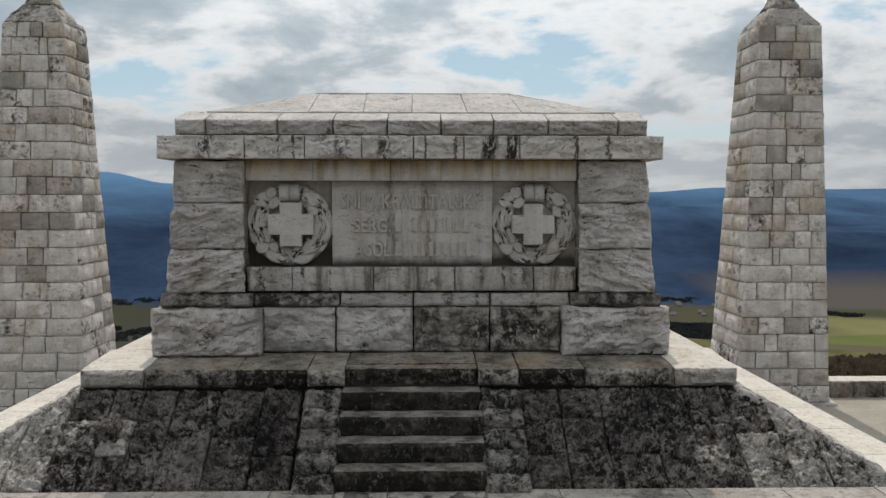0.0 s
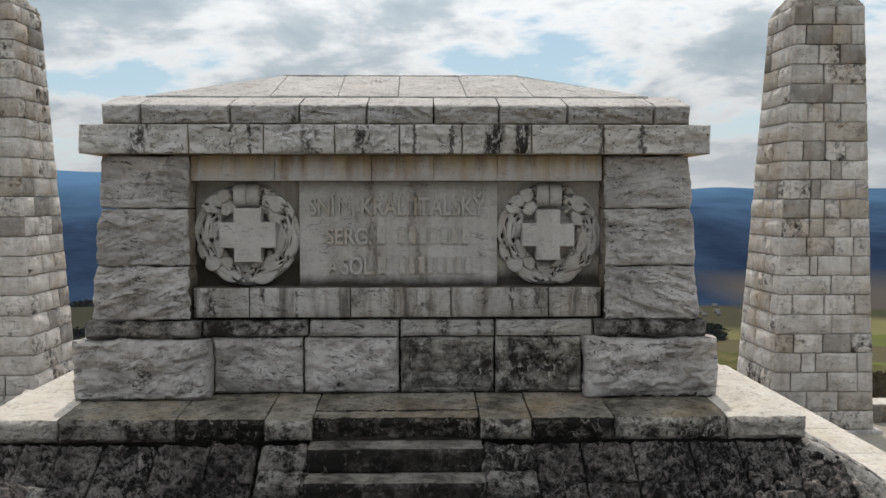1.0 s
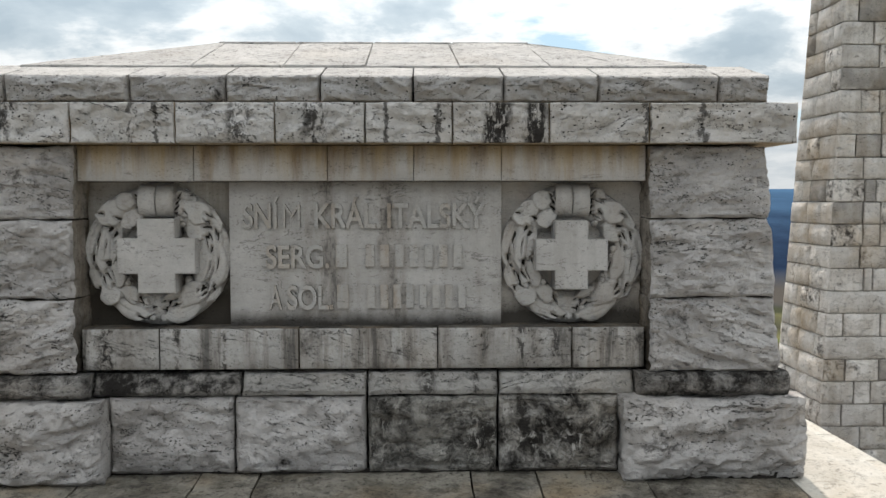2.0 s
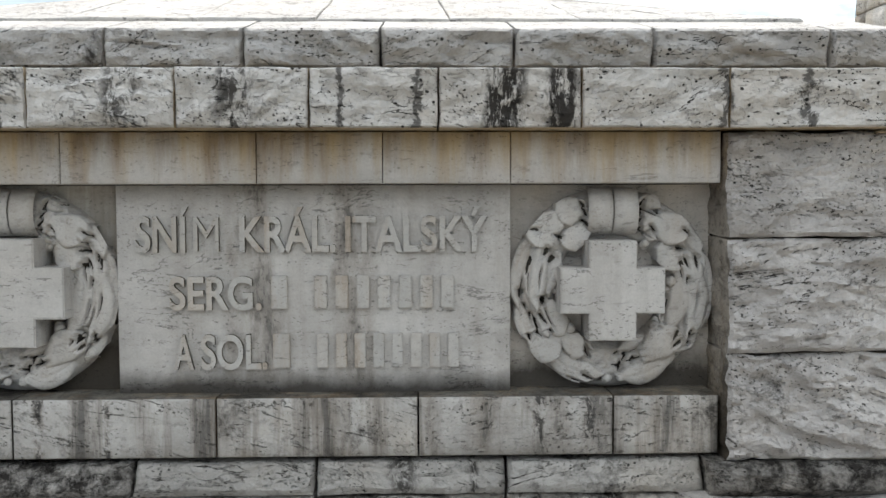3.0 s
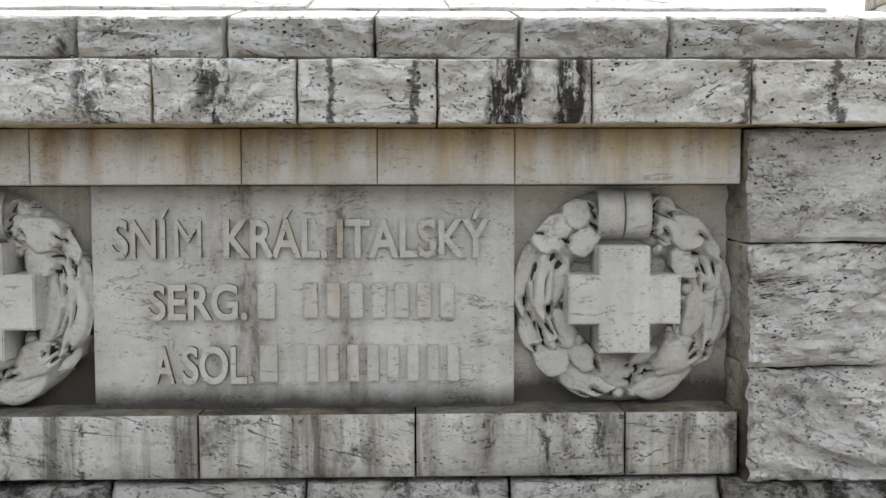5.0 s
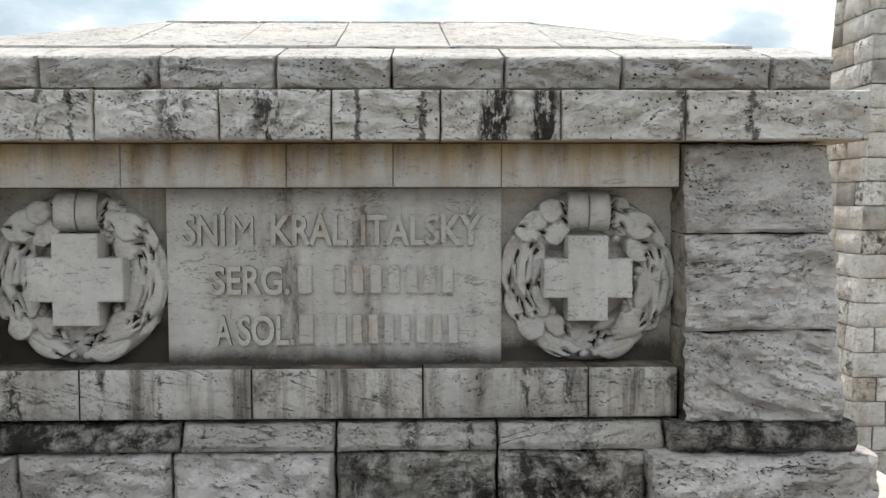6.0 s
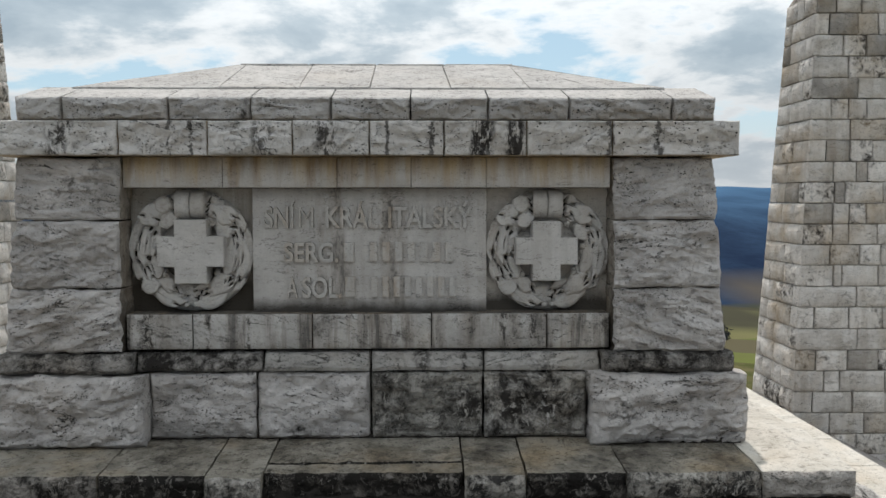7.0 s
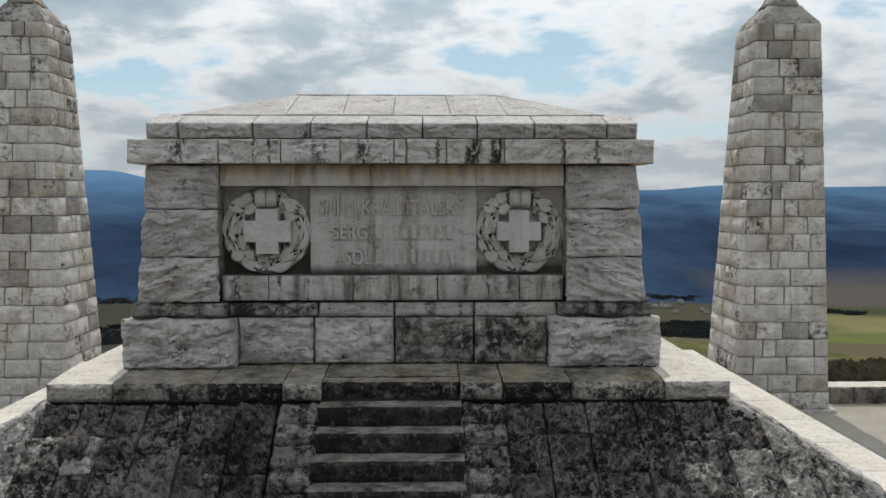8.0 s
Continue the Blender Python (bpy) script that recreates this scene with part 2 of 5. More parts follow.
lintel_stone = stone("lintel_travertine", (0.52, 0.507, 0.49), (0.43, 0.418, 0.402), BLACK, lichen=(0.76, 0.88), streaks=0.16, pits=0.4, warm=0.05, relief=0.003, vary=0.08, mottle=0.12, tilt=0.06,
                     marks=((-0.255, 0.06, 0.60), (0.165, 0.05, 0.45), (-0.10, 0.03, 0.4), (-1.05, 0.04, 0.4)), stain=(0.24, 0.165, 0.10), rust=(2.29, 0.25, 0.92))
sill_stone = stone("stained_travertine", (0.50, 0.488, 0.468), (0.36, 0.348, 0.33), BLACK, lichen=(0.51, 0.60), streaks=0.70, marks=((-1.74, 0.09, 0.92), (-1.60, 0.14, 0.66), (-1.27, 0.03, 0.86), (-0.95, 0.02, 0.84), (1.06, 0.05, 0.86), (1.30, 0.05, 0.84), (0.85, 0.10, 0.68), (-0.78, 0.06, 0.6), (0.12, 0.05, 0.5), (0.56, 0.05, 0.6), (1.12, 0.15, 0.62), (1.36, 0.07, 0.66), (1.72, 0.10, 0.5)), pits=0.8, relief=0.01, vary=0.25, mottle=0.35, warm=0.3, stain=(0.15, 0.12, 0.09))
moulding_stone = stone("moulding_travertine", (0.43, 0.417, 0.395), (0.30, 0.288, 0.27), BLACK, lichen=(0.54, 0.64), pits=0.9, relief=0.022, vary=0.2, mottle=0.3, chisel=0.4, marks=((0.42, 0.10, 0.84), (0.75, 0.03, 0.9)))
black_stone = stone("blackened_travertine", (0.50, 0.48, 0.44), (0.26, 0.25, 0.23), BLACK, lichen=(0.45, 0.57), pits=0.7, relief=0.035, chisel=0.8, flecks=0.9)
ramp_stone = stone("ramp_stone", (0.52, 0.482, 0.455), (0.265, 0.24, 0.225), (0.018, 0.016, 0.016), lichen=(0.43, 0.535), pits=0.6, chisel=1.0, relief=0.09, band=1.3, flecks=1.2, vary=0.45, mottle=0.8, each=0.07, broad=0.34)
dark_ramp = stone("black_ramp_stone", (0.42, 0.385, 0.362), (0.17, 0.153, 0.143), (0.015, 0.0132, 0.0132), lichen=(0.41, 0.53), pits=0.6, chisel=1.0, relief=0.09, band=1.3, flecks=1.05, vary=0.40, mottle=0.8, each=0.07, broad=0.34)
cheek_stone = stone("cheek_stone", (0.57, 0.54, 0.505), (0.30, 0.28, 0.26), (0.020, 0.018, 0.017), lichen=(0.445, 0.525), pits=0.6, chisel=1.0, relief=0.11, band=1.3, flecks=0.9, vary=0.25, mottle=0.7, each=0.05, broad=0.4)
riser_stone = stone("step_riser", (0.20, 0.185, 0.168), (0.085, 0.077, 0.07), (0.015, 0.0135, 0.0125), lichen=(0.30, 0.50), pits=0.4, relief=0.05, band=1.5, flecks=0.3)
wall_slope = stone("lower_slope_stone", (0.36, 0.335, 0.32), (0.26, 0.245, 0.23), BLACK, lichen=(0.60, 0.80), pits=0.4, relief=0.02, band=1.5)
slab_stone = stone("paving_stone", (0.62, 0.595, 0.54), (0.50, 0.47, 0.41), BLACK, lichen=(0.62, 0.78), pits=0.25, warm=0.25, relief=0.008, band=1.2, vary=0.15)
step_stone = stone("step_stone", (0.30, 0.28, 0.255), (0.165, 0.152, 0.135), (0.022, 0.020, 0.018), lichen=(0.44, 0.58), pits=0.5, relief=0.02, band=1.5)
roof_stone = stone("roof_stone", (0.52, 0.505, 0.482), (0.43, 0.415, 0.395), BLACK, lichen=(0.66, 0.84), pits=0.7, warm=0.1, relief=0.012, band=1.3, vary=0.12)
ashlar_stone = stone("obelisk_stone", (0.80, 0.775, 0.735), (0.63, 0.60, 0.555), (0.040, 0.034, 0.029), lichen=(0.56, 0.65), pits=0.6, warm=0.6, relief=0.024, band=2.0, vary=0.48, mottle=0.20, odd=0.60, chisel=0.4, each=0.16, broad=0.5, streaks=0.22, stain=(0.28, 0.22, 0.15))
cap_stone = stone("obelisk_cap_stone", (0.58, 0.55, 0.505), (0.38, 0.355, 0.32), (0.035, 0.030, 0.026), lichen=(0.50, 0.60), pits=0.6, warm=0.5, relief=0.03, chisel=0.5, broad=0.5)
joint_stone = stone("joint", (0.045, 0.040, 0.036), (0.03, 0.027, 0.024), (0.02, 0.018, 0.016), relief=0.01, warm=0.0)


def plain(name, col, col2, scale, rough=0.95, bump=0.0, detail=6):
    m, node = material(name)
    math_, scaled, noise_, ramp, mix = kit(node)
    place = node("ShaderNodeNewGeometry").outputs["Position"]
    n = noise_(place, scale, detail, 0.65)
    n2 = noise_(place, scale * 0.13, 4, 0.6)
    tone = mix(ramp(math_("ADD", math_("MULTIPLY", n, 0.6), math_("MULTIPLY", n2, 0.4)), 0.36, 0.64), col, col2)
    ins = {"Base Color": tone, "Roughness": rough, "Specular IOR Level": 0.1}
    if bump:
        ins["Normal"] = node("ShaderNodeBump", {"Height": n, "Strength": 0.8, "Distance": bump}).outputs[0]
    skin = node("ShaderNodeBsdfPrincipled", ins)
    node("ShaderNodeOutputMaterial", {0: skin.outputs[0]})
    return m


gravel = plain("gravel", (0.24, 0.215, 0.175), (0.34, 0.315, 0.265), 14.0, bump=0.02)
shrub_mat = plain("dry_shrubs", (0.06, 0.048, 0.032), (0.17, 0.135, 0.09), 2.5)
wood_mat = plain("bare_woodland", (0.018, 0.022, 0.026), (0.05, 0.05, 0.045), 0.05)
house_mat = plain("village_walls", (0.09, 0.085, 0.082), (0.19, 0.18, 0.172), 0.05)


def ground_material():
    """Meadow, ploughland and, further off, wooded mountains with blue haze painted into their colour; the kinds follow
    the lie of the land.
    """
    m, node = material("land")
    math_, scaled, noise_, ramp, mix = kit(node)
    place = node("ShaderNodeNewGeometry").outputs["Position"]
    sep = node("ShaderNodeSeparateXYZ", {0: place})
    far = node("ShaderNodeVectorMath", {0: scaled(place, (1.0, 1.0, 0.0))}, op="LENGTH").outputs[1]
    brownish = ramp(math_("ADD", sep.outputs[0], math_("MULTIPLY", noise_(place, 0.01, 3, 0.5), 120.0)), -20.0, -120.0)
    fields = node("ShaderNodeTexVoronoi", {"Vector": scaled(place, (0.0022, 0.0065, 0.0)), "Scale": 1.0, "Randomness": 0.8}).outputs["Color"]
    kind = node("ShaderNodeSeparateColor", {0: fields}).outputs[0]
    crop = node("ShaderNodeValToRGB", {0: kind}, stops=[(0.0, (0.095, 0.120, 0.035)), (0.55, (0.120, 0.135, 0.042)), (0.8, (0.155, 0.145, 0.072)), (0.97, (0.085, 0.075, 0.05))]).outputs[0]
    crop = mix(ramp(noise_(place, 0.012, 6, 0.65), 0.35, 0.7), crop, mix(0.5, crop, (0.10, 0.085, 0.05)))
    crop = mix(math_("MAXIMUM", math_("MULTIPLY", brownish, 0.85), math_("MULTIPLY", math_("MAXIMUM", ramp(far, 985.0, 1030.0), math_("MULTIPLY", ramp(far, 840.0, 900.0), ramp(sep.outputs[0], 400.0, 340.0))), 0.75)), crop, (0.029, 0.028, 0.028))
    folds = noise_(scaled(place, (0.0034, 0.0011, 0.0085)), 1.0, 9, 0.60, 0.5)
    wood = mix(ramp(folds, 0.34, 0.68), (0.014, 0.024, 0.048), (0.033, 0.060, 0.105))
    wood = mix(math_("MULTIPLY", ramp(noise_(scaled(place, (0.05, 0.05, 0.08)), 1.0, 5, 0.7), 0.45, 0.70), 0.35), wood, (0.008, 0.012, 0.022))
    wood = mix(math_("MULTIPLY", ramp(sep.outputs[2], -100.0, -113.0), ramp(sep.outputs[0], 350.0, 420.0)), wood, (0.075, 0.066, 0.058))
    # distance haze as colour: paler and bluer with height
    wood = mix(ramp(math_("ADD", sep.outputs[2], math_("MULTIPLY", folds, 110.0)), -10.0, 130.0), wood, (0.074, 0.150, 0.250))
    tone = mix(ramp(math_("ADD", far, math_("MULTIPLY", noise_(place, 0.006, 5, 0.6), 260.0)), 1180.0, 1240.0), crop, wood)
    near = mix(ramp(noise_(place, 0.8, 6, 0.7), 0.4, 0.65), (0.06, 0.065, 0.025), (0.13, 0.11, 0.06))
    near = mix(math_("MULTIPLY", ramp(sep.outputs[0], -4.0, -9.0), 0.9), near, (0.030, 0.032, 0.032))
    tone = mix(ramp(far, 260.0, 160.0), tone, near)
    skin = node("ShaderNodeBsdfPrincipled", {"Base Color": tone, "Roughness": 1.0, "Specular IOR Level": 0.0})
    node("ShaderNodeOutputMaterial", {0: skin.outputs[0]})
    return m


land = ground_material()


# ---- geometry helpers ----
def hash3(i, j, k, seed):
    n = (i * 374761393 + j * 668265263 + k * 2147483647 + seed * 1274126177) & 0xFFFFFFFF
    n = ((n ^ (n >> 13)) * 1274126177) & 0xFFFFFFFF
    return ((n ^ (n >> 16)) & 0xFFFF) / 32767.5 - 1.0


def lattice(p, seed):
    """Smooth value noise in -1..1 at the rows of p."""
    b = np.floor(p).astype(np.int64)
    f = p - b
    f = f * f * (3 - 2 * f)
    out = 0
    for dx in (0, 1):
        for dy in (0, 1):
            for dz in (0, 1):
                w = (f[:, 0] if dx else 1 - f[:, 0]) * (f[:, 1] if dy else 1 - f[:, 1]) * (f[:, 2] if dz else 1 - f[:, 2])
                out = out + w * hash3(b[:, 0] + dx, b[:, 1] + dy, b[:, 2] + dz, seed)
    return out


def fbm(p, freq, octaves, seed, stretch=(1, 1, 1)):
    total, amp, q = 0, 1.0, p * np.array(stretch) * freq
    for o in range(octaves):
        total = total + amp * lattice(q + 13.7 * o, seed + o)
        amp, q = amp * 0.5, q * 2.03
    return total / 2


def ticks(n, length, edge):
    """n + 1 steps from 0 to 1, with a close pair at both ends."""
    e = min(0.25, edge / max(length, 1e-6))
    return np.concatenate([[0.0], np.linspace(e, 1 - e, max(n - 1, 2)), [1.0]])


def block_mesh(name, corners, res, mats, bulge=0.0, rough=0.0, freq=5.0, round_=0.02, seed=1, stretch=(1, 1, 2.2), back=False, most=100, fine=0.22, wander=0.3, lean=0.4, belly=0.0):
    """A dressed or rock-faced stone between eight corners: bottom front left, bottom front right, top front right, top front left, then the same four at the back.
    res: cells per metre; mats: one material, or one for the front and one for the other faces."""
    c = np.array(corners, float)
    W, H, D = np.linalg.norm(c[1] - c[0]), np.linalg.norm(c[3] - c[0]), np.linalg.norm(c[4] - c[0])
    out = np.cross(c[1] - c[0], c[3] - c[0])
    out /= np.linalg.norm(out)
    us, vs, ws = (ticks(int(min(most, max(3, res * cells))), span, round_ * 0.8) for cells, span in ((W, W), (H, H), (D * 0.5, D)))

    def at(u, v, w):
        u, v, w = u[:, None], v[:, None], w[:, None]
        front = (c[0] * (1 - u) + c[1] * u) * (1 - v) + (c[3] * (1 - u) + c[2] * u) * v
        rear = (c[4] * (1 - u) + c[5] * u) * (1 - v) + (c[7] * (1 - u) + c[6] * u) * v
        return front * (1 - w) + rear * w
    params, faces, slots, base = [], [], [], 0
    middle = c.mean(0)
    for side in ("front", "top", "bottom", "left", "right") + (("back",) if back else ()):
        a, b = {"front": (us, vs), "back": (us, vs), "top": (us, ws), "bottom": (us, ws), "left": (ws, vs), "right": (ws, vs)}[side]
        A, B = (g.ravel() for g in np.meshgrid(a, b, indexing="ij"))
        one, zero = np.ones_like(A), np.zeros_like(A)
        uvw = {"front": (A, B, zero), "back": (A, B, one), "top": (A, one, B), "bottom": (A, zero, B), "left": (zero, B, A), "right": (one, B, A)}[side]
        na, nb = len(a), len(b)
        idx = base + np.arange(na * nb).reshape(na, nb)
        quad = np.stack([idx[:-1, :-1], idx[1:, :-1], idx[1:, 1:], idx[:-1, 1:]], -1).reshape(-1, 4)
        p = at(*uvw)
        n = np.cross(p[nb] - p[0], p[1] - p[0])
        if np.dot(n, p.mean(0) - middle) < 0:
            quad = quad[:, ::-1]
        params.append(np.stack(uvw, 1))
        faces.append(quad)
        slots += [0 if side == "front" else 1] * len(quad)
        base += na * nb
    params, faces = np.concatenate(params), np.concatenate(faces)
    keys, back_to = np.unique(np.round(params, 6), axis=0, return_inverse=True)
    faces = back_to.ravel()[faces]
    u, v, w = keys.T
    p = at(u, v, w)
    du, dv, dw = np.minimum(u, 1 - u) * W, np.minimum(v, 1 - v) * H, w * D
    near = np.minimum(du, dv)
    r = max(round_, 1e-6)
    hug = np.clip(1 - near / r, 0, 1)
    push = r * (1 - np.sqrt(1 - hug ** 2 * 0.98))
    swell = bulge * (1 - np.clip(1 - near / (0.35 * min(W, H)), 0, 1) ** 2)
    fade = np.clip(1 - dw / max(0.6 * D, 1e-6), 0, 1)
    step = 0.0
    if rough:
        o = seed * np.array([3.17, 1.9, 2.3])
        k = lean * hash3(seed, 3, 7, 11)
        q = np.stack([p[:, 0] + k * p[:, 2], p[:, 1], p[:, 2] - k * p[:, 0]], 1)
        n = fbm(q + o, freq, 4, seed, stretch)
        ridge = np.abs(fbm(q + o * 0.7, freq * 0.7, 3, seed + 9, stretch))
        ledge = fbm(q + o * 1.3, freq * 0.45, 3, seed + 5, stretch) * 3.2
        ledge = np.floor(ledge) + np.clip((ledge - np.floor(ledge)) * 3.0 - 1.0, 0, 1)
        chip = fbm(q + o, freq * 3.6, 3, seed + 31, stretch)
        calm = 0.4 + 0.6 * np.clip(near / 0.045, 0, 1)
        step = rough * calm * (0.55 * n + 0.6 * ridge + 0.30 * ledge + fine * chip - 0.25)
        step = np.where(near <= 1e-9, step - 0.25 * rough * np.abs(chip), step)
    p = p + out * ((swell - push + step) * fade)[:, None]
    if rough:
        p = p + rough * wander * np.stack([fbm(p, freq * 1.3, 3, seed + 21 + k, stretch) for k in range(3)], 1)
    if belly:
        # an outer side (belly > 0: the right one) that swells out unevenly between the beds
        across = (c[1] - c[0]) / W
        lump = 0.55 + 0.9 * fbm(p + seed * 1.7, 4.0, 3, seed + 41, (0.3, 1, 1))
        p = p + across * (belly * np.where((u - 0.5) * belly > 0, np.abs(2 * u - 1), 0.0) ** 10 * (1 - np.abs(2 * v - 1) ** 3) * lump)[:, None]
    me = bpy.data.meshes.new(name)
    me.from_pydata(p.tolist(), [], faces.tolist())
    me.polygons.foreach_set("use_smooth", [True] * len(me.polygons))
    if isinstance(mats, (list, tuple)):
        for m in mats:
            me.materials.append(m)
        me.polygons.foreach_set("material_index", slots)
    else:
        me.materials.append(mats)
    me.set_sharp_from_angle(angle=radians(40 if rough > 0.05 else 48))
    return me


def box_corners(x0, x1, y0, y1, z0, z1):
    return [(x0, y0, z0), (x1, y0, z0), (x1, y0, z1), (x0, y0, z1), (x0, y1, z0), (x1, y1, z0), (x1, y1, z1), (x0, y1, z1)]


def turned(corners, quarter, cx, cy):
    """The same corners, turned by quarter turns about (cx, cy)."""
    a = quarter * math.pi / 2
    return [(cx + (x - cx) * math.cos(a) - (y - cy) * math.sin(a), cy + (x - cx) * math.sin(a) + (y - cy) * math.cos(a), z) for x, y, z in corners]


def part(name, me, parent, label=""):
    ob = new(name, me)
    ob.parent = parent
    return tagged(ob, label) if label else ob


def bm_mesh(name, bm, mat, smooth=False):
    me = bpy.data.meshes.new(name)
    bm.to_mesh(me)
    bm.free()
    if smooth:
        me.polygons.foreach_set("use_smooth", [True] * len(me.polygons))
    me.materials.append(mat)
    return me


def solid(name, x0, x1, y0, y1, z0, z1, mat, bevel=0.0):
    bm = bmesh.new()
    bmesh.ops.create_cube(bm, size=1)
    for v in bm.verts:
        v.co = ((x0 + x1) / 2 + v.co.x * (x1 - x0), (y0 + y1) / 2 + v.co.y * (y1 - y0), (z0 + z1) / 2 + v.co.z * (z1 - z0))
    if bevel:
        bmesh.ops.bevel(bm, geom=bm.edges[:], offset=bevel, segments=2, affect="EDGES")
    return bm_mesh(name, bm, mat)


def thing(name, label, category, group="", kind="", at=(0, 0, 0)):
    ob = new(name)
    ob.location = at
    ob.empty_display_size = 0.3
    return tagged(ob, label, category, group, kind)


MIDY = 1.72          # the tomb's middle, front to back


# ---- ground ----
def land_height(x, y):
    r = math.hypot(x, y)
    az = math.degrees(math.atan2(x, y))
    z = -2.42
    if r > 19:
        k = min(1.0, (r - 19) / 480)
        z = -2.42 - 3.2 * min(1.0, (r - 19) / 9) - 114 * (1 - (1 - k) ** 1.35)
    if r > 1150:
        # heights of the far ridge, degrees above the eye, by bearing
        stops = [(-180, 0.5), (-60, 0.8), (-30, 2.2), (-19.3, 1.62), (-15.5, 0.95), (-8, 0.6), (0, 0.5), (8, 0.35), (14.2, 0.45), (18.5, 0.72), (21, 0.62), (24.6, 0.60), (40, 0.9), (90, 0.6), (180, 0.5)]
        e = stops[-1][1]
        for (a0, e0), (a1, e1) in zip(stops, stops[1:]):
            if a0 <= az <= a1:
                s = (az - a0) / (a1 - a0)
                e = e0 + (e1 - e0) * s * s * (3 - 2 * s)
                break
        top = 1.8 + 3600 * math.tan(math.radians(e))
        k = min(1.0, (r - 1150) / 2450)
        wave = 26 * noise.noise((x / 420, y / 420, 1.3)) + 14 * noise.noise((x / 150, y / 150, 4.1))
        z += (top + 119.6) * (k ** 0.9) + wave * 4 * k * (1 - k)
    return z


def build_land():
    turns = [radians(a) for a in range(-180, -34, 4)] + [radians(-34 + 0.5 * i) for i in range(136)] + [radians(a) for a in range(34, 180, 4)]
    rings = [12, 16, 19, 22, 25, 29, 35, 45, 60, 80, 110, 150, 200, 260, 330, 410, 500, 620, 760, 900, 1040, 1150] + [1150 + 2450 * i / 34 for i in range(1, 35)] + [3900, 4500]
    verts = [(0, 0, -2.42)]
    for r in rings:
        verts += [(r * math.sin(a), r * math.cos(a), land_height(r * math.sin(a), r * math.cos(a)) - (0 if r <= 3600 else (r - 3600) * 0.2)) for a in turns]
    n = len(turns)
    faces = [(0, 1 + (i + 1) % n, 1 + i) for i in range(n)]
    for k in range(len(rings) - 1):
        for i in range(n):
            j = (i + 1) % n
            faces.append((1 + k * n + i, 1 + k * n + j, 1 + (k + 1) * n + j, 1 + (k + 1) * n + i))
    me = bpy.data.meshes.new("ground")
    me.from_pydata(verts, [], faces)
    me.polygons.foreach_set("use_smooth", [True] * len(me.polygons))
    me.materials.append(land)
    tagged(new("ground", me), "grassy hillside falling to green fields below wooded mountains coloured with blue haze", "ground", kind="structure")


build_land()


# ---- terraces ----
def slab_top(y):
    """The platform's fall: it rises a little from its edge towards the tomb."""
    return 0.070 * min(max(y + 0.64, 0.0), 0.9)


FRONT, EDGE, RISE, TREAD = -0.64, 3.55, 0.19, 0.30
BASE = -5 * RISE
TOE_Y, TOE_X = -1.74, 4.86
BACK = 2 * MIDY - FRONT
TOE_BACK = 2 * MIDY - TOE_Y


def build_terraces():
    tagged(new("floor_lower", solid("floor_lower", -15, 15, -16, 12.5, -2.42, -2.36, gravel)), "pale gravel of the lower terrace round the memorial", "terrace", kind="structure")
    # the stone core under the paving
    core = thing("terrace_core", "stepped stone base of the tomb with sloping sides", "stone terrace", kind="structure")
    bm = bmesh.new()
    rings = [(3.50, FRONT + 0.06, BACK - 0.06, -0.10), (3.52, FRONT + 0.05, BACK - 0.05, -0.19), (3.44, FRONT + 0.14, BACK - 0.14, -0.30), (TOE_X - 0.30, TOE_Y + 0.26, TOE_BACK - 0.26, BASE - 0.03),
             (5.36, -3.4, 6.9, BASE - 0.03), (5.38, -3.42, 6.92, BASE - 0.20), (7.78, -5.22, 8.72, -2.36), (7.78, -5.22, 8.72, -2.6)]
    rows = []
    for x, y0, y1, z in rings:
        rows.append([bm.verts.new(p) for p in ((-x, y0, z), (x, y0, z), (x, y1, z), (-x, y1, z))])
    bm.faces.new(rows[0])
    for a, b in zip(rows, rows[1:]):
        for i in range(4):
            bm.faces.new((a[i], b[i], b[(i + 1) % 4], a[(i + 1) % 4]))
    bmesh.ops.recalc_face_normals(bm, faces=bm.faces[:])
    part("core", bm_mesh("core", bm, joint_stone), core)


build_terraces()


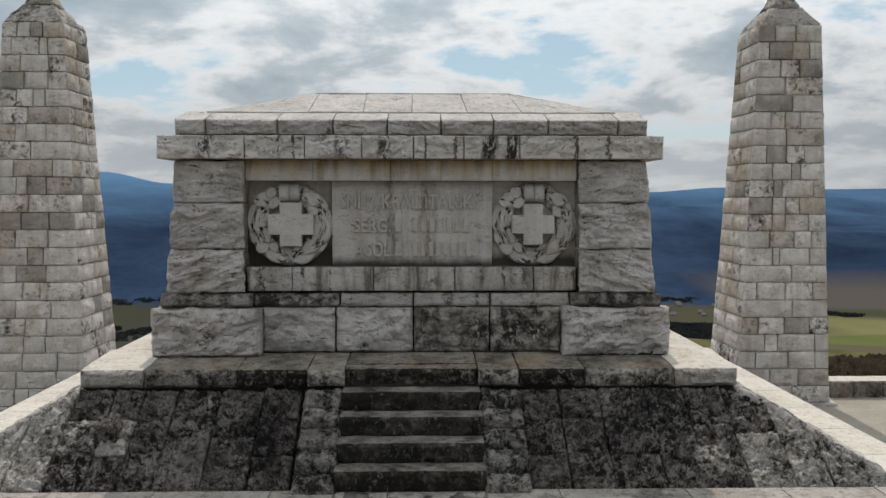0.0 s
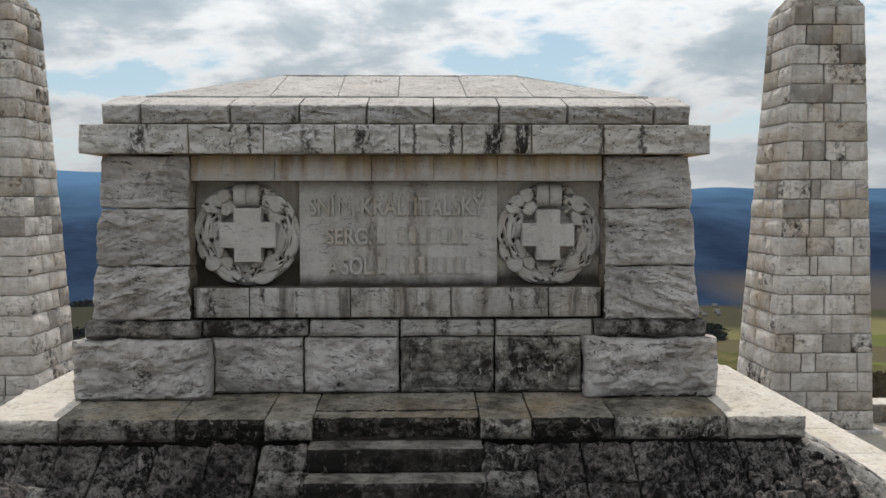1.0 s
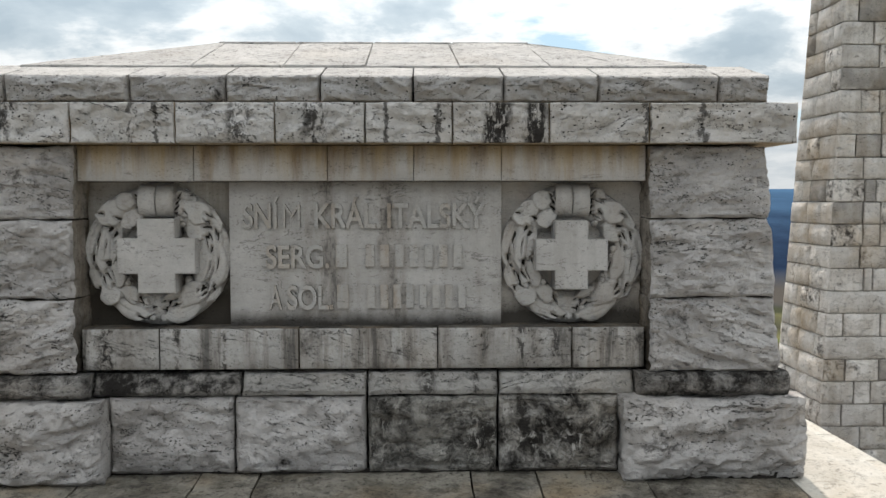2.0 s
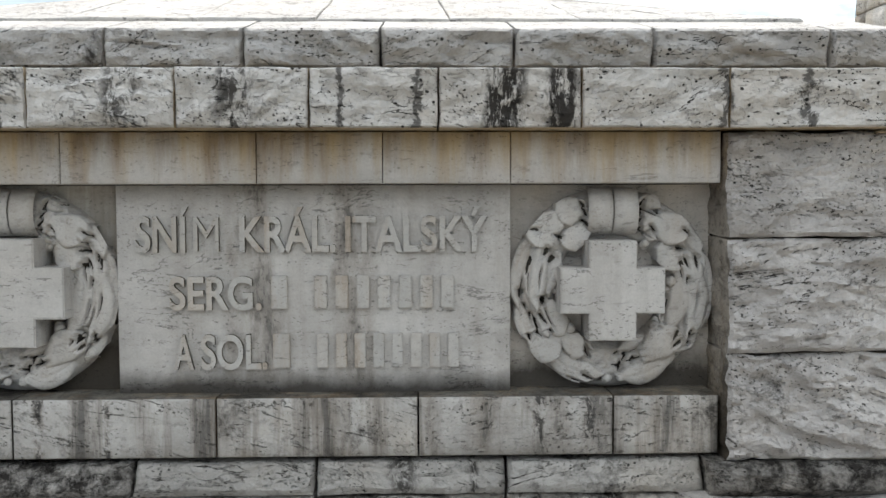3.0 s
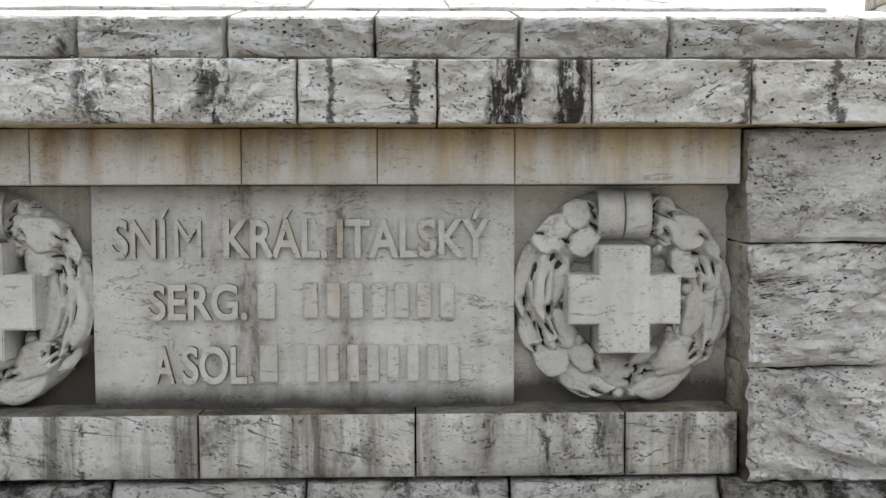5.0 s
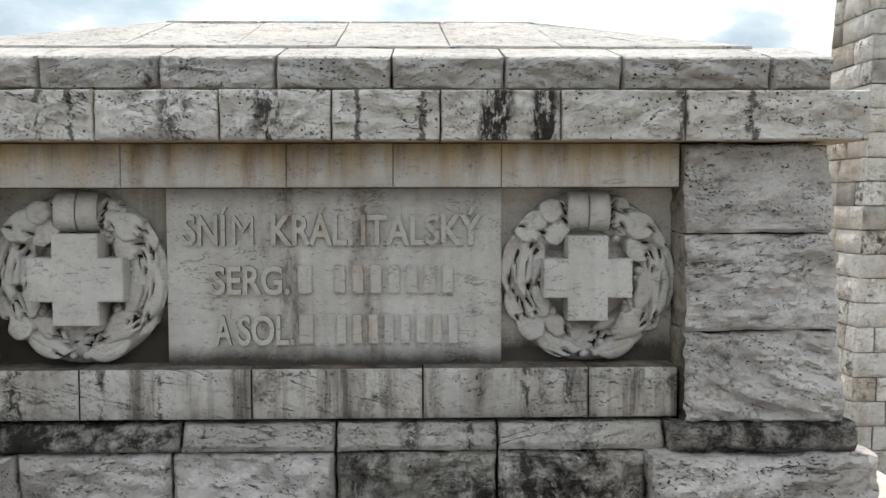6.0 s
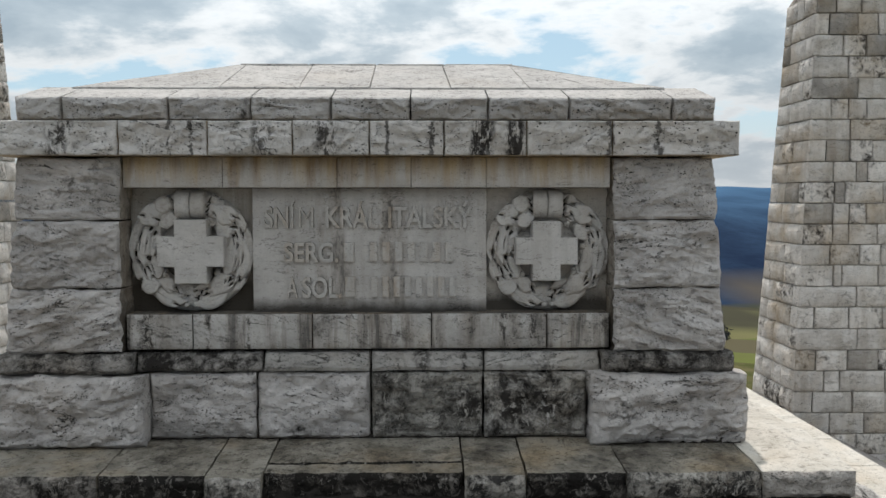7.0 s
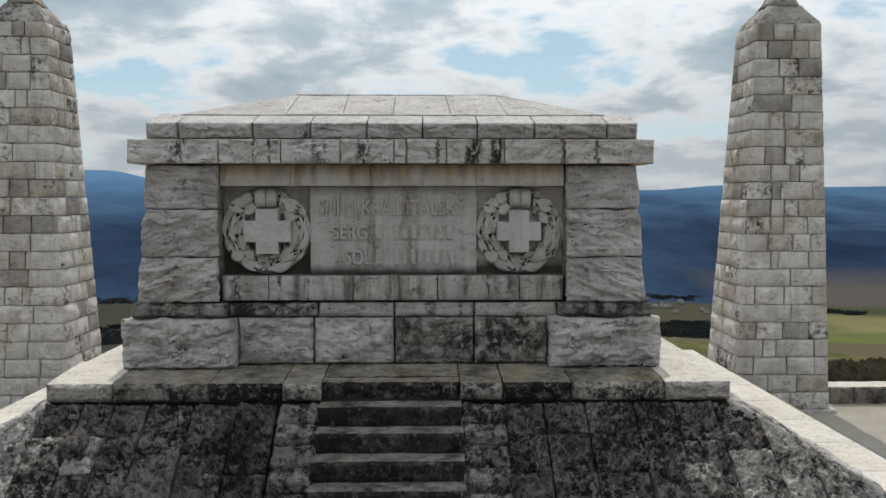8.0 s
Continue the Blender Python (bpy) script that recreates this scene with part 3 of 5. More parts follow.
def build_platform():
    top = thing("platform", "stone platform slabs with blackened edges round the tomb", "platform", kind="structure")
    xs = [-3.55, -2.87, -1.88, -1.12, -0.715, 0.715, 1.16, 1.88, 2.86, 3.55]
    for i, (a, b) in enumerate(zip(xs, xs[1:])):
        end, nose, middle = i in (0, 8), i in (3, 5), i == 4
        f = FRONT - (0.06 if nose else 0.0) + (0.035 if middle else 0.0)
        g = 0.007
        y1 = 0.35
        low = -0.17 if nose else -0.19
        rows = [(f, -0.40), (-0.392, y1)] if middle else [(f, y1)]
        for k, (ya, yb) in enumerate(rows):
            za, zb = slab_top(ya) if k else 0.0, slab_top(yb)
            c = [(a + g, ya, low), (b - g, ya, low), (b - g, ya, za), (a + g, ya, za), (a + g, yb, low), (b - g, yb, low), (b - g, yb, zb), (a + g, yb, zb)]
            mats = (edge_end, slab_stone) if end else (edge_pale if nose or i == 7 else edge_darkest if i in (2, 4, 6) else edge_black, slab_top_stone)
            part("slab", block_mesh("slab", c, 46, mats, rough=0.040, freq=7, round_=0.048, fine=0.6, seed=40 + i + 3 * k, stretch=(1, 1, 1.6)), top)
    # side and rear slabs
    ys = [0.356, 1.3, 2.3, 3.2, BACK - 0.7]
    for s in (-1, 1):
        for k, (a, b) in enumerate(zip(ys, ys[1:])):
            c = [(2.75, a + 0.006, -0.19), (EDGE, a + 0.006, -0.19), (EDGE, a + 0.006, 0.03), (2.75, a + 0.006, 0.1), (2.75, b, -0.19), (EDGE, b, -0.19), (EDGE, b, 0.03), (2.75, b, 0.1)]
            if s < 0:
                c = [(-c[j][0], c[j][1], c[j][2]) for j in (1, 0, 3, 2, 5, 4, 7, 6)]
            part("slab", block_mesh("slab", c, 8, slab_stone, rough=0.008, freq=5, round_=0.015, seed=60 + k + 9 * s), top)
    xs = [-3.55, -2.2, -0.8, 0.8, 2.2, 3.55]
    for k, (a, b) in enumerate(zip(xs, xs[1:])):
        c = box_corners(a + 0.006, b - 0.006, BACK - 0.694, BACK, -0.19, 0.04)
        part("slab", block_mesh("slab", c, 6, slab_stone, rough=0.008, freq=5, round_=0.015, seed=80 + k, back=True), top)


slab_top_stone = stone("platform_top_stone", (0.37, 0.345, 0.295), (0.205, 0.185, 0.15), BLACK, lichen=(0.48, 0.68), pits=0.6, warm=0.45, relief=0.025, band=1.2, vary=0.35, mottle=0.6, chisel=0.3)
edge_end = stone("platform_end_edge", (0.52, 0.495, 0.46), (0.40, 0.375, 0.345), (0.03, 0.027, 0.024), lichen=(0.55, 0.64), broad=0.5, chisel=0.8, pits=0.7, relief=0.03, band=1.5, vary=0.1)
edge_black = stone("platform_black_edge", (0.42, 0.39, 0.355), (0.20, 0.185, 0.165), (0.016, 0.0145, 0.013), lichen=(0.425, 0.535), broad=0.5, chisel=0.8, pits=0.6, relief=0.04, band=1.5, flecks=0.7, vary=0.2)
edge_darkest = stone("platform_blackest_edge", (0.36, 0.335, 0.305), (0.15, 0.138, 0.124), (0.015, 0.0135, 0.012), lichen=(0.375, 0.49), broad=0.5, chisel=0.8, pits=0.6, relief=0.05, band=1.5, flecks=0.4, vary=0.2)
edge_pale = stone("platform_pale_edge", (0.54, 0.515, 0.47), (0.33, 0.31, 0.28), (0.028, 0.027, 0.026), lichen=(0.49, 0.56), broad=0.5, chisel=0.8, pits=0.6, relief=0.04, band=1.5, flecks=0.5, vary=0.2)
build_platform()


def build_stair():
    st = thing("stair", "worn dark stone steps between sloping stone cheeks", "stairs", kind="structure")
    for k in range(1, 6):
        y = FRONT + 0.035 - TREAD * k
        c = box_corners(-0.73, 0.73, y, y + TREAD + 0.06, -RISE * (k + 1) - 0.02, -RISE * k)
        # risers coloured darker than treads: black growth plus shade under the nosing
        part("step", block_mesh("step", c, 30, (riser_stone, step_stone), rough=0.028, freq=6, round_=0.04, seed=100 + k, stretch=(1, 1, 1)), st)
    # cheeks: sloping blocks beside the steps
    n = 5
    for s in (-1, 1):
        for k in range(n):
            a, b = k / n, (k + 1) / n
            y0, z0 = FRONT - 0.06 + (TOE_Y - 0.16 - FRONT + 0.06) * a, -0.165 + (BASE + 0.165 + 0.02) * a
            y1, z1 = FRONT - 0.06 + (TOE_Y - 0.16 - FRONT + 0.06) * b, -0.165 + (BASE + 0.165 + 0.02) * b
            xa, xb = (0.715, 1.165) if s > 0 else (-1.13, -0.715)
            g = 0.014
            c = [(xa, y1 + g, z1 + g), (xb, y1 + g, z1 + g), (xb, y0 - g, z0 - g), (xa, y0 - g, z0 - g),
                 (xa, y1 + g + 0.16, z1 - 0.26), (xb, y1 + g + 0.16, z1 - 0.26), (xb, y0 + 0.16, z0 - 0.26), (xa, y0 + 0.16, z0 - 0.26)]
            part("cheek_stone", block_mesh("cheek_stone", c, 56, cheek_stone, bulge=0.035, rough=0.055, freq=7, fine=0.6, wander=0.2, round_=0.045, seed=130 + 7 * k + s, stretch=(1, 1, 1)), st)
    return st


build_stair()


def build_slopes():
    """The sloping faces under the platform, in columns of rough stones that fan out to the hips."""
    slope = thing("sloping_base", "sloping base of rough stones black with lichen", "stone base", kind="structure")
    zt, zb = -0.19, BASE

    def front(xa, xb, va, vb, v1, seed, flip, proud=0.0, mat=None, swell=0.010):
        # v: 0 at the top, 1 at the toe; va, vb: where the stone begins at its two sides
        yt, yb = FRONT + 0.03, TOE_Y
        sx = -1 if flip else 1
        g = 0.008

        def p(x, v, deep):
            out = proud * (1 - deep)
            return (sx * x, yt + (yb - yt) * v + 0.17 * deep - 0.57 * out, zt + (zb - zt) * v - 0.24 * deep + 0.82 * out)
        va, vb, v1 = va + 0.006, vb + 0.006, v1 - 0.008
        c = [p(xa + g, v1, 0), p(xb - g, v1, 0), p(xb - g, vb, 0), p(xa + g, va, 0), p(xa + g, v1, 1), p(xb - g, v1, 1), p(xb - g, vb, 1), p(xa + g, va, 1)]
        if flip:
            c = [c[j] for j in (1, 0, 3, 2, 5, 4, 7, 6)]
        mat = mat or (dark_ramp if xb < 2.3 else hip_stone if (xb - (2.6 if flip else 3.0)) / 1.3 > pick.random() else ramp_stone)
        part("slope_stone", block_mesh("slope_stone", c, 58, mat, bulge=swell, rough=0.080, freq=8.0, round_=0.030, fine=0.9, wander=0.14, seed=seed, stretch=(1, 1, 1)), slope)
    hip_top, hip_toe = 3.60, TOE_X
    pick = random.Random(6)
    for flip in (False, True):
        rng = random.Random(11 + flip)
        xs = [1.17]
        while xs[-1] < hip_toe - 0.2:
            xs.append(xs[-1] + rng.uniform(0.32, 0.52))
        xs[-1] = hip_toe
        for i, (a, b) in enumerate(zip(xs, xs[1:])):
            start = lambda x: max(0.0, (x - hip_top) / (hip_toe - hip_top))
            va, vb = start(a), start(b)
            cuts = [rng.choice([0.38, 0.48, 0.55, 0.62]), 1.0] if rng.random() < 0.6 else [0.31, 0.66, 1.0]
            for k, v1 in enumerate(cuts):
                if v1 < max(va, vb) + 0.12:
                    continue
                front(a, b, va, min(vb, v1 - 0.03), v1, 200 + 60 * flip + 5 * i + k, flip, rng.uniform(-0.012, 0.012))
                va = vb = v1
    # a boss left standing on one stone, and a pale block let into the other side
    front(2.94, 3.20, 0.36, 0.36, 0.56, 291, True, 0.07, ramp_stone, swell=0.12)
    front(2.84, 3.20, 0.60, 0.60, 0.90, 292, False, 0.03, edge_pale)
    # side faces
    for s in (-1, 1):
        n = 12
        for i in range(n):
            a0, a1 = i / n, (i + 1) / n
            for v0, v1 in ((0.0, 0.5), (0.5, 1.0)):
                def q(a, v, deep):
                    yt, yb = FRONT + (BACK - FRONT) * a, TOE_Y + (TOE_BACK - TOE_Y) * a
                    return (s * (3.58 + (TOE_X - 3.58) * v - 0.1 * deep), yt + (yb - yt) * v, zt + 0.005 + (zb - zt) * v - 0.15 * deep)
                c = [q(a0 + 0.001, v1, 0), q(a1 - 0.001, v1, 0), q(a1 - 0.001, v0, 0), q(a0 + 0.001, v0, 0), q(a0, v1, 1), q(a1, v1, 1), q(a1, v0, 1), q(a0, v0, 1)]
                if s < 0:
                    c = [c[j] for j in (1, 0, 3, 2, 5, 4, 7, 6)]
                part("slope_stone", block_mesh("slope_stone", c, 30 if i < 5 else 8, side_slope, bulge=0.012, rough=0.06, freq=5, round_=0.03, seed=300 + i + 20 * s), slope)
    # rear face
    for i in range(12):
        a0, a1 = -1 + i / 6, -1 + (i + 1) / 6
        c = [(-a0 * TOE_X, TOE_BACK, zb), (-a1 * TOE_X, TOE_BACK, zb), (-a1 * 3.58, BACK - 0.03, zt), (-a0 * 3.58, BACK - 0.03, zt)]
        c += [(x * 0.98, y - 0.1, z - 0.15) for x, y, z in c]
        part("slope_stone", block_mesh("slope_stone", c, 6, slab_stone, rough=0.014, round_=0.015, seed=340 + i), slope)


side_slope = stone("side_slope_stone", (0.64, 0.62, 0.585), (0.48, 0.46, 0.43), (0.05, 0.046, 0.042), lichen=(0.52, 0.60), broad=0.5, pits=0.7, warm=0.15, relief=0.03, band=1.3, vary=0.2, chisel=0.7)
hip_stone = stone("hip_stone", (0.72, 0.695, 0.65), (0.48, 0.458, 0.425), (0.030, 0.028, 0.026), lichen=(0.50, 0.585), broad=0.45, pits=0.6, chisel=0.8, relief=0.06, band=1.3, flecks=0.9, vary=0.2, mottle=0.7)
build_slopes()


def build_walk():
    """Paving round the foot of the sloping base, and the facing of the step below it."""
    pave = thing("terrace_paving", "pale stone paving at the foot of the sloping base", "paving", kind="structure")
    rng = random.Random(3)
    x = -5.4
    while x < 5.3:
        w = min(rng.uniform(0.8, 1.3), 5.4 - x)
        for y0, y1 in ((TOE_Y - 0.82, TOE_Y - 0.006), (-3.42, TOE_Y - 0.832)):
            c = [(x, y0, BASE - 0.1), (x + w - 0.01, y0, BASE - 0.1), (x + w - 0.01, y0, BASE), (x, y0, BASE), (x, y1, BASE - 0.1), (x + w - 0.01, y1, BASE - 0.1), (x + w - 0.01, y1, BASE), (x, y1, BASE)]
            part("paving_slab", block_mesh("paving_slab", c, 10, walk_stone, rough=0.008, freq=4, round_=0.014, seed=int(400 + 10 * x)), pave)
        x += w
    for s in (-1, 1):
        y = TOE_Y
        while y < 6.8:
            l = min(1.1, 6.92 - y)
            xa, xb = (TOE_X - 0.02, 5.40) if s > 0 else (-5.40, -TOE_X + 0.02)
            c = box_corners(xa, xb, y, y + l - 0.01, BASE - 0.18, BASE)
            part("paving_slab", block_mesh("paving_slab", c, 8, slab_stone, rough=0.012, freq=4, round_=0.02, seed=int(450 + 10 * y) + s), pave)
            y += l
        n = 14
        for i in range(n):
            a0, a1 = i / n, (i + 1) / n
            for v0, v1 in ((0.0, 0.5), (0.5, 1.0)):
                def q(a, v, deep):
                    yt, yb = -3.42 + 10.34 * a, -5.4 + 14.3 * a
                    return (s * (5.40 + 2.58 * v - 0.1 * deep), yt + (yb - yt) * v, BASE - 0.18 + (-2.36 - BASE + 0.18) * v - 0.1 * deep)
                c = [q(a0, v1, 0), q(a1 - 0.001, v1, 0), q(a1 - 0.001, v0, 0), q(a0, v0, 0), q(a0, v1, 1), q(a1, v1, 1), q(a1, v0, 1), q(a0, v0, 1)]
                if s < 0:
                    c = [c[j] for j in (1, 0, 3, 2, 5, 4, 7, 6)]
                part("slope_stone", block_mesh("slope_stone", c, 5, wall_slope, rough=0.02, freq=4, round_=0.015, seed=500 + i + 20 * s), pave)
    # front and rear of the lower slope, and the paving behind
    for s in (-1, 1):
        yt, yb = (-3.42, -5.4) if s < 0 else (6.92, 8.9)
        for i in range(14):
            a0, a1 = -1 + i / 7, -1 + (i + 1) / 7
            c = [(a0 * 7.98, yb, -2.36), (a1 * 7.98 - 0.006, yb, -2.36), (a1 * 5.40 - 0.006, yt, BASE - 0.1), (a0 * 5.40, yt, BASE - 0.1)]
            if s > 0:
                c = [c[j] for j in (1, 0, 3, 2)]
            c += [(x * 0.98, y - s * 0.1, z - 0.15) for x, y, z in c]
            part("slope_stone", block_mesh("slope_stone", c, 5, wall_slope, rough=0.02, freq=4, round_=0.015, seed=560 + i + 20 * s), pave)
    for i in range(9):
        part("paving_slab", block_mesh("paving_slab", box_corners(-5.38 + i * 1.195, -5.39 + (i + 1) * 1.195, TOE_BACK + 0.01, 6.9, BASE - 0.1, BASE), 5, slab_stone, rough=0.006, freq=4, round_=0.012, seed=590 + i), pave)


walk_stone = stone("walk_stone", (0.42, 0.395, 0.36), (0.28, 0.26, 0.235), BLACK, lichen=(0.50, 0.66), broad=0.5, pits=0.6, relief=0.012, band=1.2, vary=0.25)
build_walk()


# ---- the tomb ----
tomb = thing("tomb", "weathered travertine tomb with carved wreaths, crosses and an inscribed tablet", "tomb")


def course(name, xs, y0, y1, z0, z1, mats, res=50, seed=1, label="", gap=0.008, splay=0.0, **kw):
    """A row of stones between the joints xs; splay: how far the face falls back towards its top."""
    for i, (a, b) in enumerate(zip(xs, xs[1:])):
        mat = mats[i % len(mats)] if isinstance(mats, (list, tuple)) else mats
        c = box_corners(a + gap, b - gap, y0, y1, z0 + gap * 0.6, z1 - gap * 0.6)
        c[2], c[3] = (c[2][0], y0 + splay, c[2][2]), (c[3][0], y0 + splay, c[3][2])
        part(name, block_mesh(name, c, res, mat, seed=seed + i, **kw), tomb, label)


def build_tomb():
    part("core", solid("core", -2.62, 2.62, 0.46, 2 * MIDY - 0.30, 0.02, 2.80, joint_stone), tomb)
    rocky = dict(bulge=0.03, rough=0.095, freq=5.4, round_=0.03, wander=0.12, stretch=(1, 1, 1.7))
    for xa, xb, y in ((-2.92, -1.76, 0.02), (1.76, 2.92, 0.02), (-1.76, 1.76, 0.19)):
        part("bed_joint", solid("bed_joint", xa, xb, y, 0.46, 0.0, 0.085, joint_stone), tomb)
    # corner pedestals
    for s in (-1, 1):
        xa, xb = sorted((s * 1.735, s * 2.945))
        part("pedestal", block_mesh("pedestal", box_corners(xa, xb, -0.035, 0.9, 0.044, 0.585), 75, rough_stone, bulge=0.03, rough=0.11, freq=4.6, round_=0.04, wander=0.35, stretch=(1, 1, 1.7), belly=0.035 * s, seed=600 + s), tomb)
        xa, xb = sorted((s * 1.835, s * 2.868))
        part("pilaster_foot", block_mesh("pilaster_foot", box_corners(xa, xb, 0.045, 0.85, 0.592, 0.752), 50, foot_stone, bulge=0.02, rough=0.04, freq=5, round_=0.05, belly=0.02 * s, seed=610 + s), tomb)
        # pilasters: three tapering stones
        zs = [0.757, 1.262, 1.792, 2.283]
        outer, inner, face = [2.805, 2.765, 2.725, 2.70], [1.925, 1.928, 1.925, 1.92], [0.085, 0.10, 0.115, 0.13]
        for k in range(3):
            c = []
            for w, dy in ((0, 0), (1, 1)):
                for z, o, i_, f in ((zs[k] + 0.004, outer[k], inner[k], face[k]), (zs[k + 1] - 0.004, outer[k + 1], inner[k + 1], face[k + 1])):
                    y = 0.9 if dy else f
                    pair = [(s * i_, y, z), (s * o, y, z)] if s > 0 else [(s * o, y, z), (s * i_, y, z)]
                    c.append(pair)
            corners = [c[0][0], c[0][1], c[1][1], c[1][0], c[2][0], c[2][1], c[3][1], c[3][0]]
            part("pilaster_stone", block_mesh("pilaster_stone", corners, 80, (rough_stone, reveal_stone), bulge=(0.02, 0.012, 0.008)[k], rough=(0.085, 0.07, 0.06)[k], freq=5.2, wander=0.26, round_=0.022, belly=0.038 * s, seed=620 + 3 * k + s, stretch=(1, 1, 2.6)), tomb)
    # plinth between the pedestals
    course("plinth_stone", [-1.735, -0.885, 0.012, 0.903, 1.735], 0.145, 0.7, 0.060, 0.592, [rough_stone, rough_stone, black_stone, black_plinth], seed=640, gap=0.009, **rocky)
    course("base_moulding", [-1.84, -0.835, 0.012, 0.905, 1.84], 0.13, 0.7, 0.608, 0.762, [foot_stone, moulding_stone, moulding_stone, moulding_stone], seed=650, splay=0.075, bulge=0.012, rough=0.028, freq=6, round_=0.025)
    course("sill_stone", [-1.908, -1.388, -0.448, 0.493, 1.410, 1.910], 0.18, 0.7, 0.770, 1.052, [(sill_stone, ledge_stone)], seed=660, res=24, gap=0.004, wander=0.1, bulge=0.0, rough=0.006, freq=6, round_=0.008)
    # lintel over the panels
    course("lintel_stone", [-1.915, -1.14, -0.246, 0.334, 0.925, 1.905], 0.185, 0.7, 2.046, 2.286, lintel_stone, seed=670, res=14, gap=0.0018, wander=0.1, bulge=0.0, rough=0.003, freq=4, round_=0.006)
    # panels behind the wreaths, and the tablet
    for s in (-1, 1):
        xa, xb = sorted((s * 0.937, s * 1.93))
        part("panel", solid("panel", xa, xb, 0.42, 0.7, 1.034, 2.043, panel_stone if s > 0 else dark_foot_panel), tomb, "sawn travertine panel, darker towards its foot")
    # cornice
    xs = [-2.875, -1.890, -1.211, -0.567, 0.018, 0.589, 1.224, 1.886, 2.868]
    course("cornice_stone", xs, 0.0, 0.9, 2.288, 2.556, [(cornice_stone, soffit_stone)], seed=680, bulge=0.012, rough=0.085, freq=5.0, round_=0.010, res=85, wander=0.04, gap=0.004, stretch=(1, 1, 1.5))
    # upper course
    xs = [-2.69, -2.345, -1.531, -0.898, -0.279, 0.331, 0.933, 1.558, 2.363, 2.70]
    for i, (a, b) in enumerate(zip(xs, xs[1:])):
        c = box_corners(a + 0.006, b - 0.006, 0.065, 0.62, 2.560, 2.735)
        c[0], c[1] = (c[0][0], 0.085, c[0][2]), (c[1][0], 0.085, c[1][2])
        c[6], c[7] = (c[6][0], c[6][1], 2.875), (c[7][0], c[7][1], 2.875)
        part("eaves_stone", block_mesh("eaves_stone", c, 85, (roof_edge, roof_stone), bulge=0.022, rough=0.08, freq=5.0, round_=0.016, wander=0.05, seed=700 + i), tomb)
    # roof: slabs in one course per side, below a flat top
    zt, ze, ry, ry1 = 3.205, 2.868, 0.52, 1.60
    for s, yy in ((1, lambda y: y), (-1, lambda y: 2 * MIDY - y)):
        edges_b = [-2.42, -1.235, -0.582, -0.005, 0.656, 1.302, 1.86, 2.42]
        edges_t = [-1.28, -1.215, -0.60, -0.013, 0.611, 1.235, 1.26, 1.28]
        for i in range(7):
            g = 0.002
            c = [(edges_b[i] + g, yy(ry), ze), (edges_b[i + 1] - g, yy(ry), ze), (edges_t[i + 1] - g, yy(ry1), zt), (edges_t[i] + g, yy(ry1), zt)]
            if s < 0:
                c = [c[j] for j in (1, 0, 3, 2)]
            c += [(x, y, z - 0.12) for x, y, z in c]
            part("roof_slab", block_mesh("roof_slab", c, 16, roof_stone, rough=0.016, freq=4, round_=0.006, wander=0.1, seed=720 + i + 10 * s, stretch=(1, 1, 1)), tomb)
    for s in (-1, 1):
        ys_b, ys_t = [0.52, 1.3, 2.14, 2.92], [1.60, 1.66, 1.78, 1.84]
        for i in range(3):
            c = [(s * 2.42, ys_b[i] + 0.005, ze), (s * 2.42, ys_b[i + 1] - 0.005, ze), (s * 1.28, ys_t[i + 1], zt), (s * 1.28, ys_t[i], zt)]
            if s < 0:
                c = [c[j] for j in (1, 0, 3, 2)]
            c += [(x, y, z - 0.12) for x, y, z in c]
            part("roof_slab", block_mesh("roof_slab", c, 10, roof_stone, rough=0.012, freq=4, round_=0.01, seed=750 + i + 10 * s, stretch=(1, 1, 1)), tomb)
    for i in range(4):
        a, b = -1.27 + i * 0.635, -1.27 + (i + 1) * 0.635
        part("roof_slab", block_mesh("roof_slab", [(a + 0.003, 1.585, 3.215), (b - 0.003, 1.585, 3.215), (b - 0.003, 1.855, 3.215), (a + 0.003, 1.855, 3.215),
             (a, 1.585, 3.11), (b, 1.585, 3.11), (b, 1.855, 3.11), (a, 1.855, 3.11)], 10, roof_stone, rough=0.008, round_=0.01, seed=770 + i), tomb)
    # the other three sides, of larger plain blocks
    far = 2 * MIDY
    levels = [(0.055, 0.592, 2.945, -0.035), (0.592, 0.757, 2.868, 0.045), (0.757, 1.262, 2.79, 0.09), (1.262, 1.792, 2.75, 0.11), (1.792, 2.283, 2.71, 0.12), (2.288, 2.556, 2.872, 0.0), (2.562, 2.80, 2.69, 0.065)]
    for k, (z0, z1, half, yin) in enumerate(levels):
        xs = np.linspace(-half, half, 7)
        for i in range(6):
            c = [(xs[i + 1] - 0.005, far - yin, z0), (xs[i] + 0.005, far - yin, z0), (xs[i] + 0.005, far - yin, z1), (xs[i + 1] - 0.005, far - yin, z1)]
            c += [(x, far - 0.6, z) for x, y, z in c]
            part("rear_stone", block_mesh("rear_stone", c, 8, rough_stone, bulge=0.015, rough=0.02, round_=0.02, seed=800 + 10 * k + i), tomb)
        y0 = 0.905 if k < 6 else 0.625
        ys = np.linspace(y0, far - 0.6, 4)
        for s in (-1, 1):
            for i in range(3):
                c = [(s * half, ys[i] + 0.005, z0), (s * half, ys[i + 1] - 0.005, z0), (s * half, ys[i + 1] - 0.005, z1), (s * half, ys[i] + 0.005, z1)]
                c += [(s * (half - 0.5), y, z) for x, y, z in c]
                if s < 0:
                    c = [c[j] for j in (1, 0, 3, 2, 5, 4, 7, 6)]
                part("side_stone", block_mesh("side_stone", c, 8, rough_stone, bulge=0.015, rough=0.02, round_=0.02, seed=870 + 10 * k + i + 3 * s), tomb)


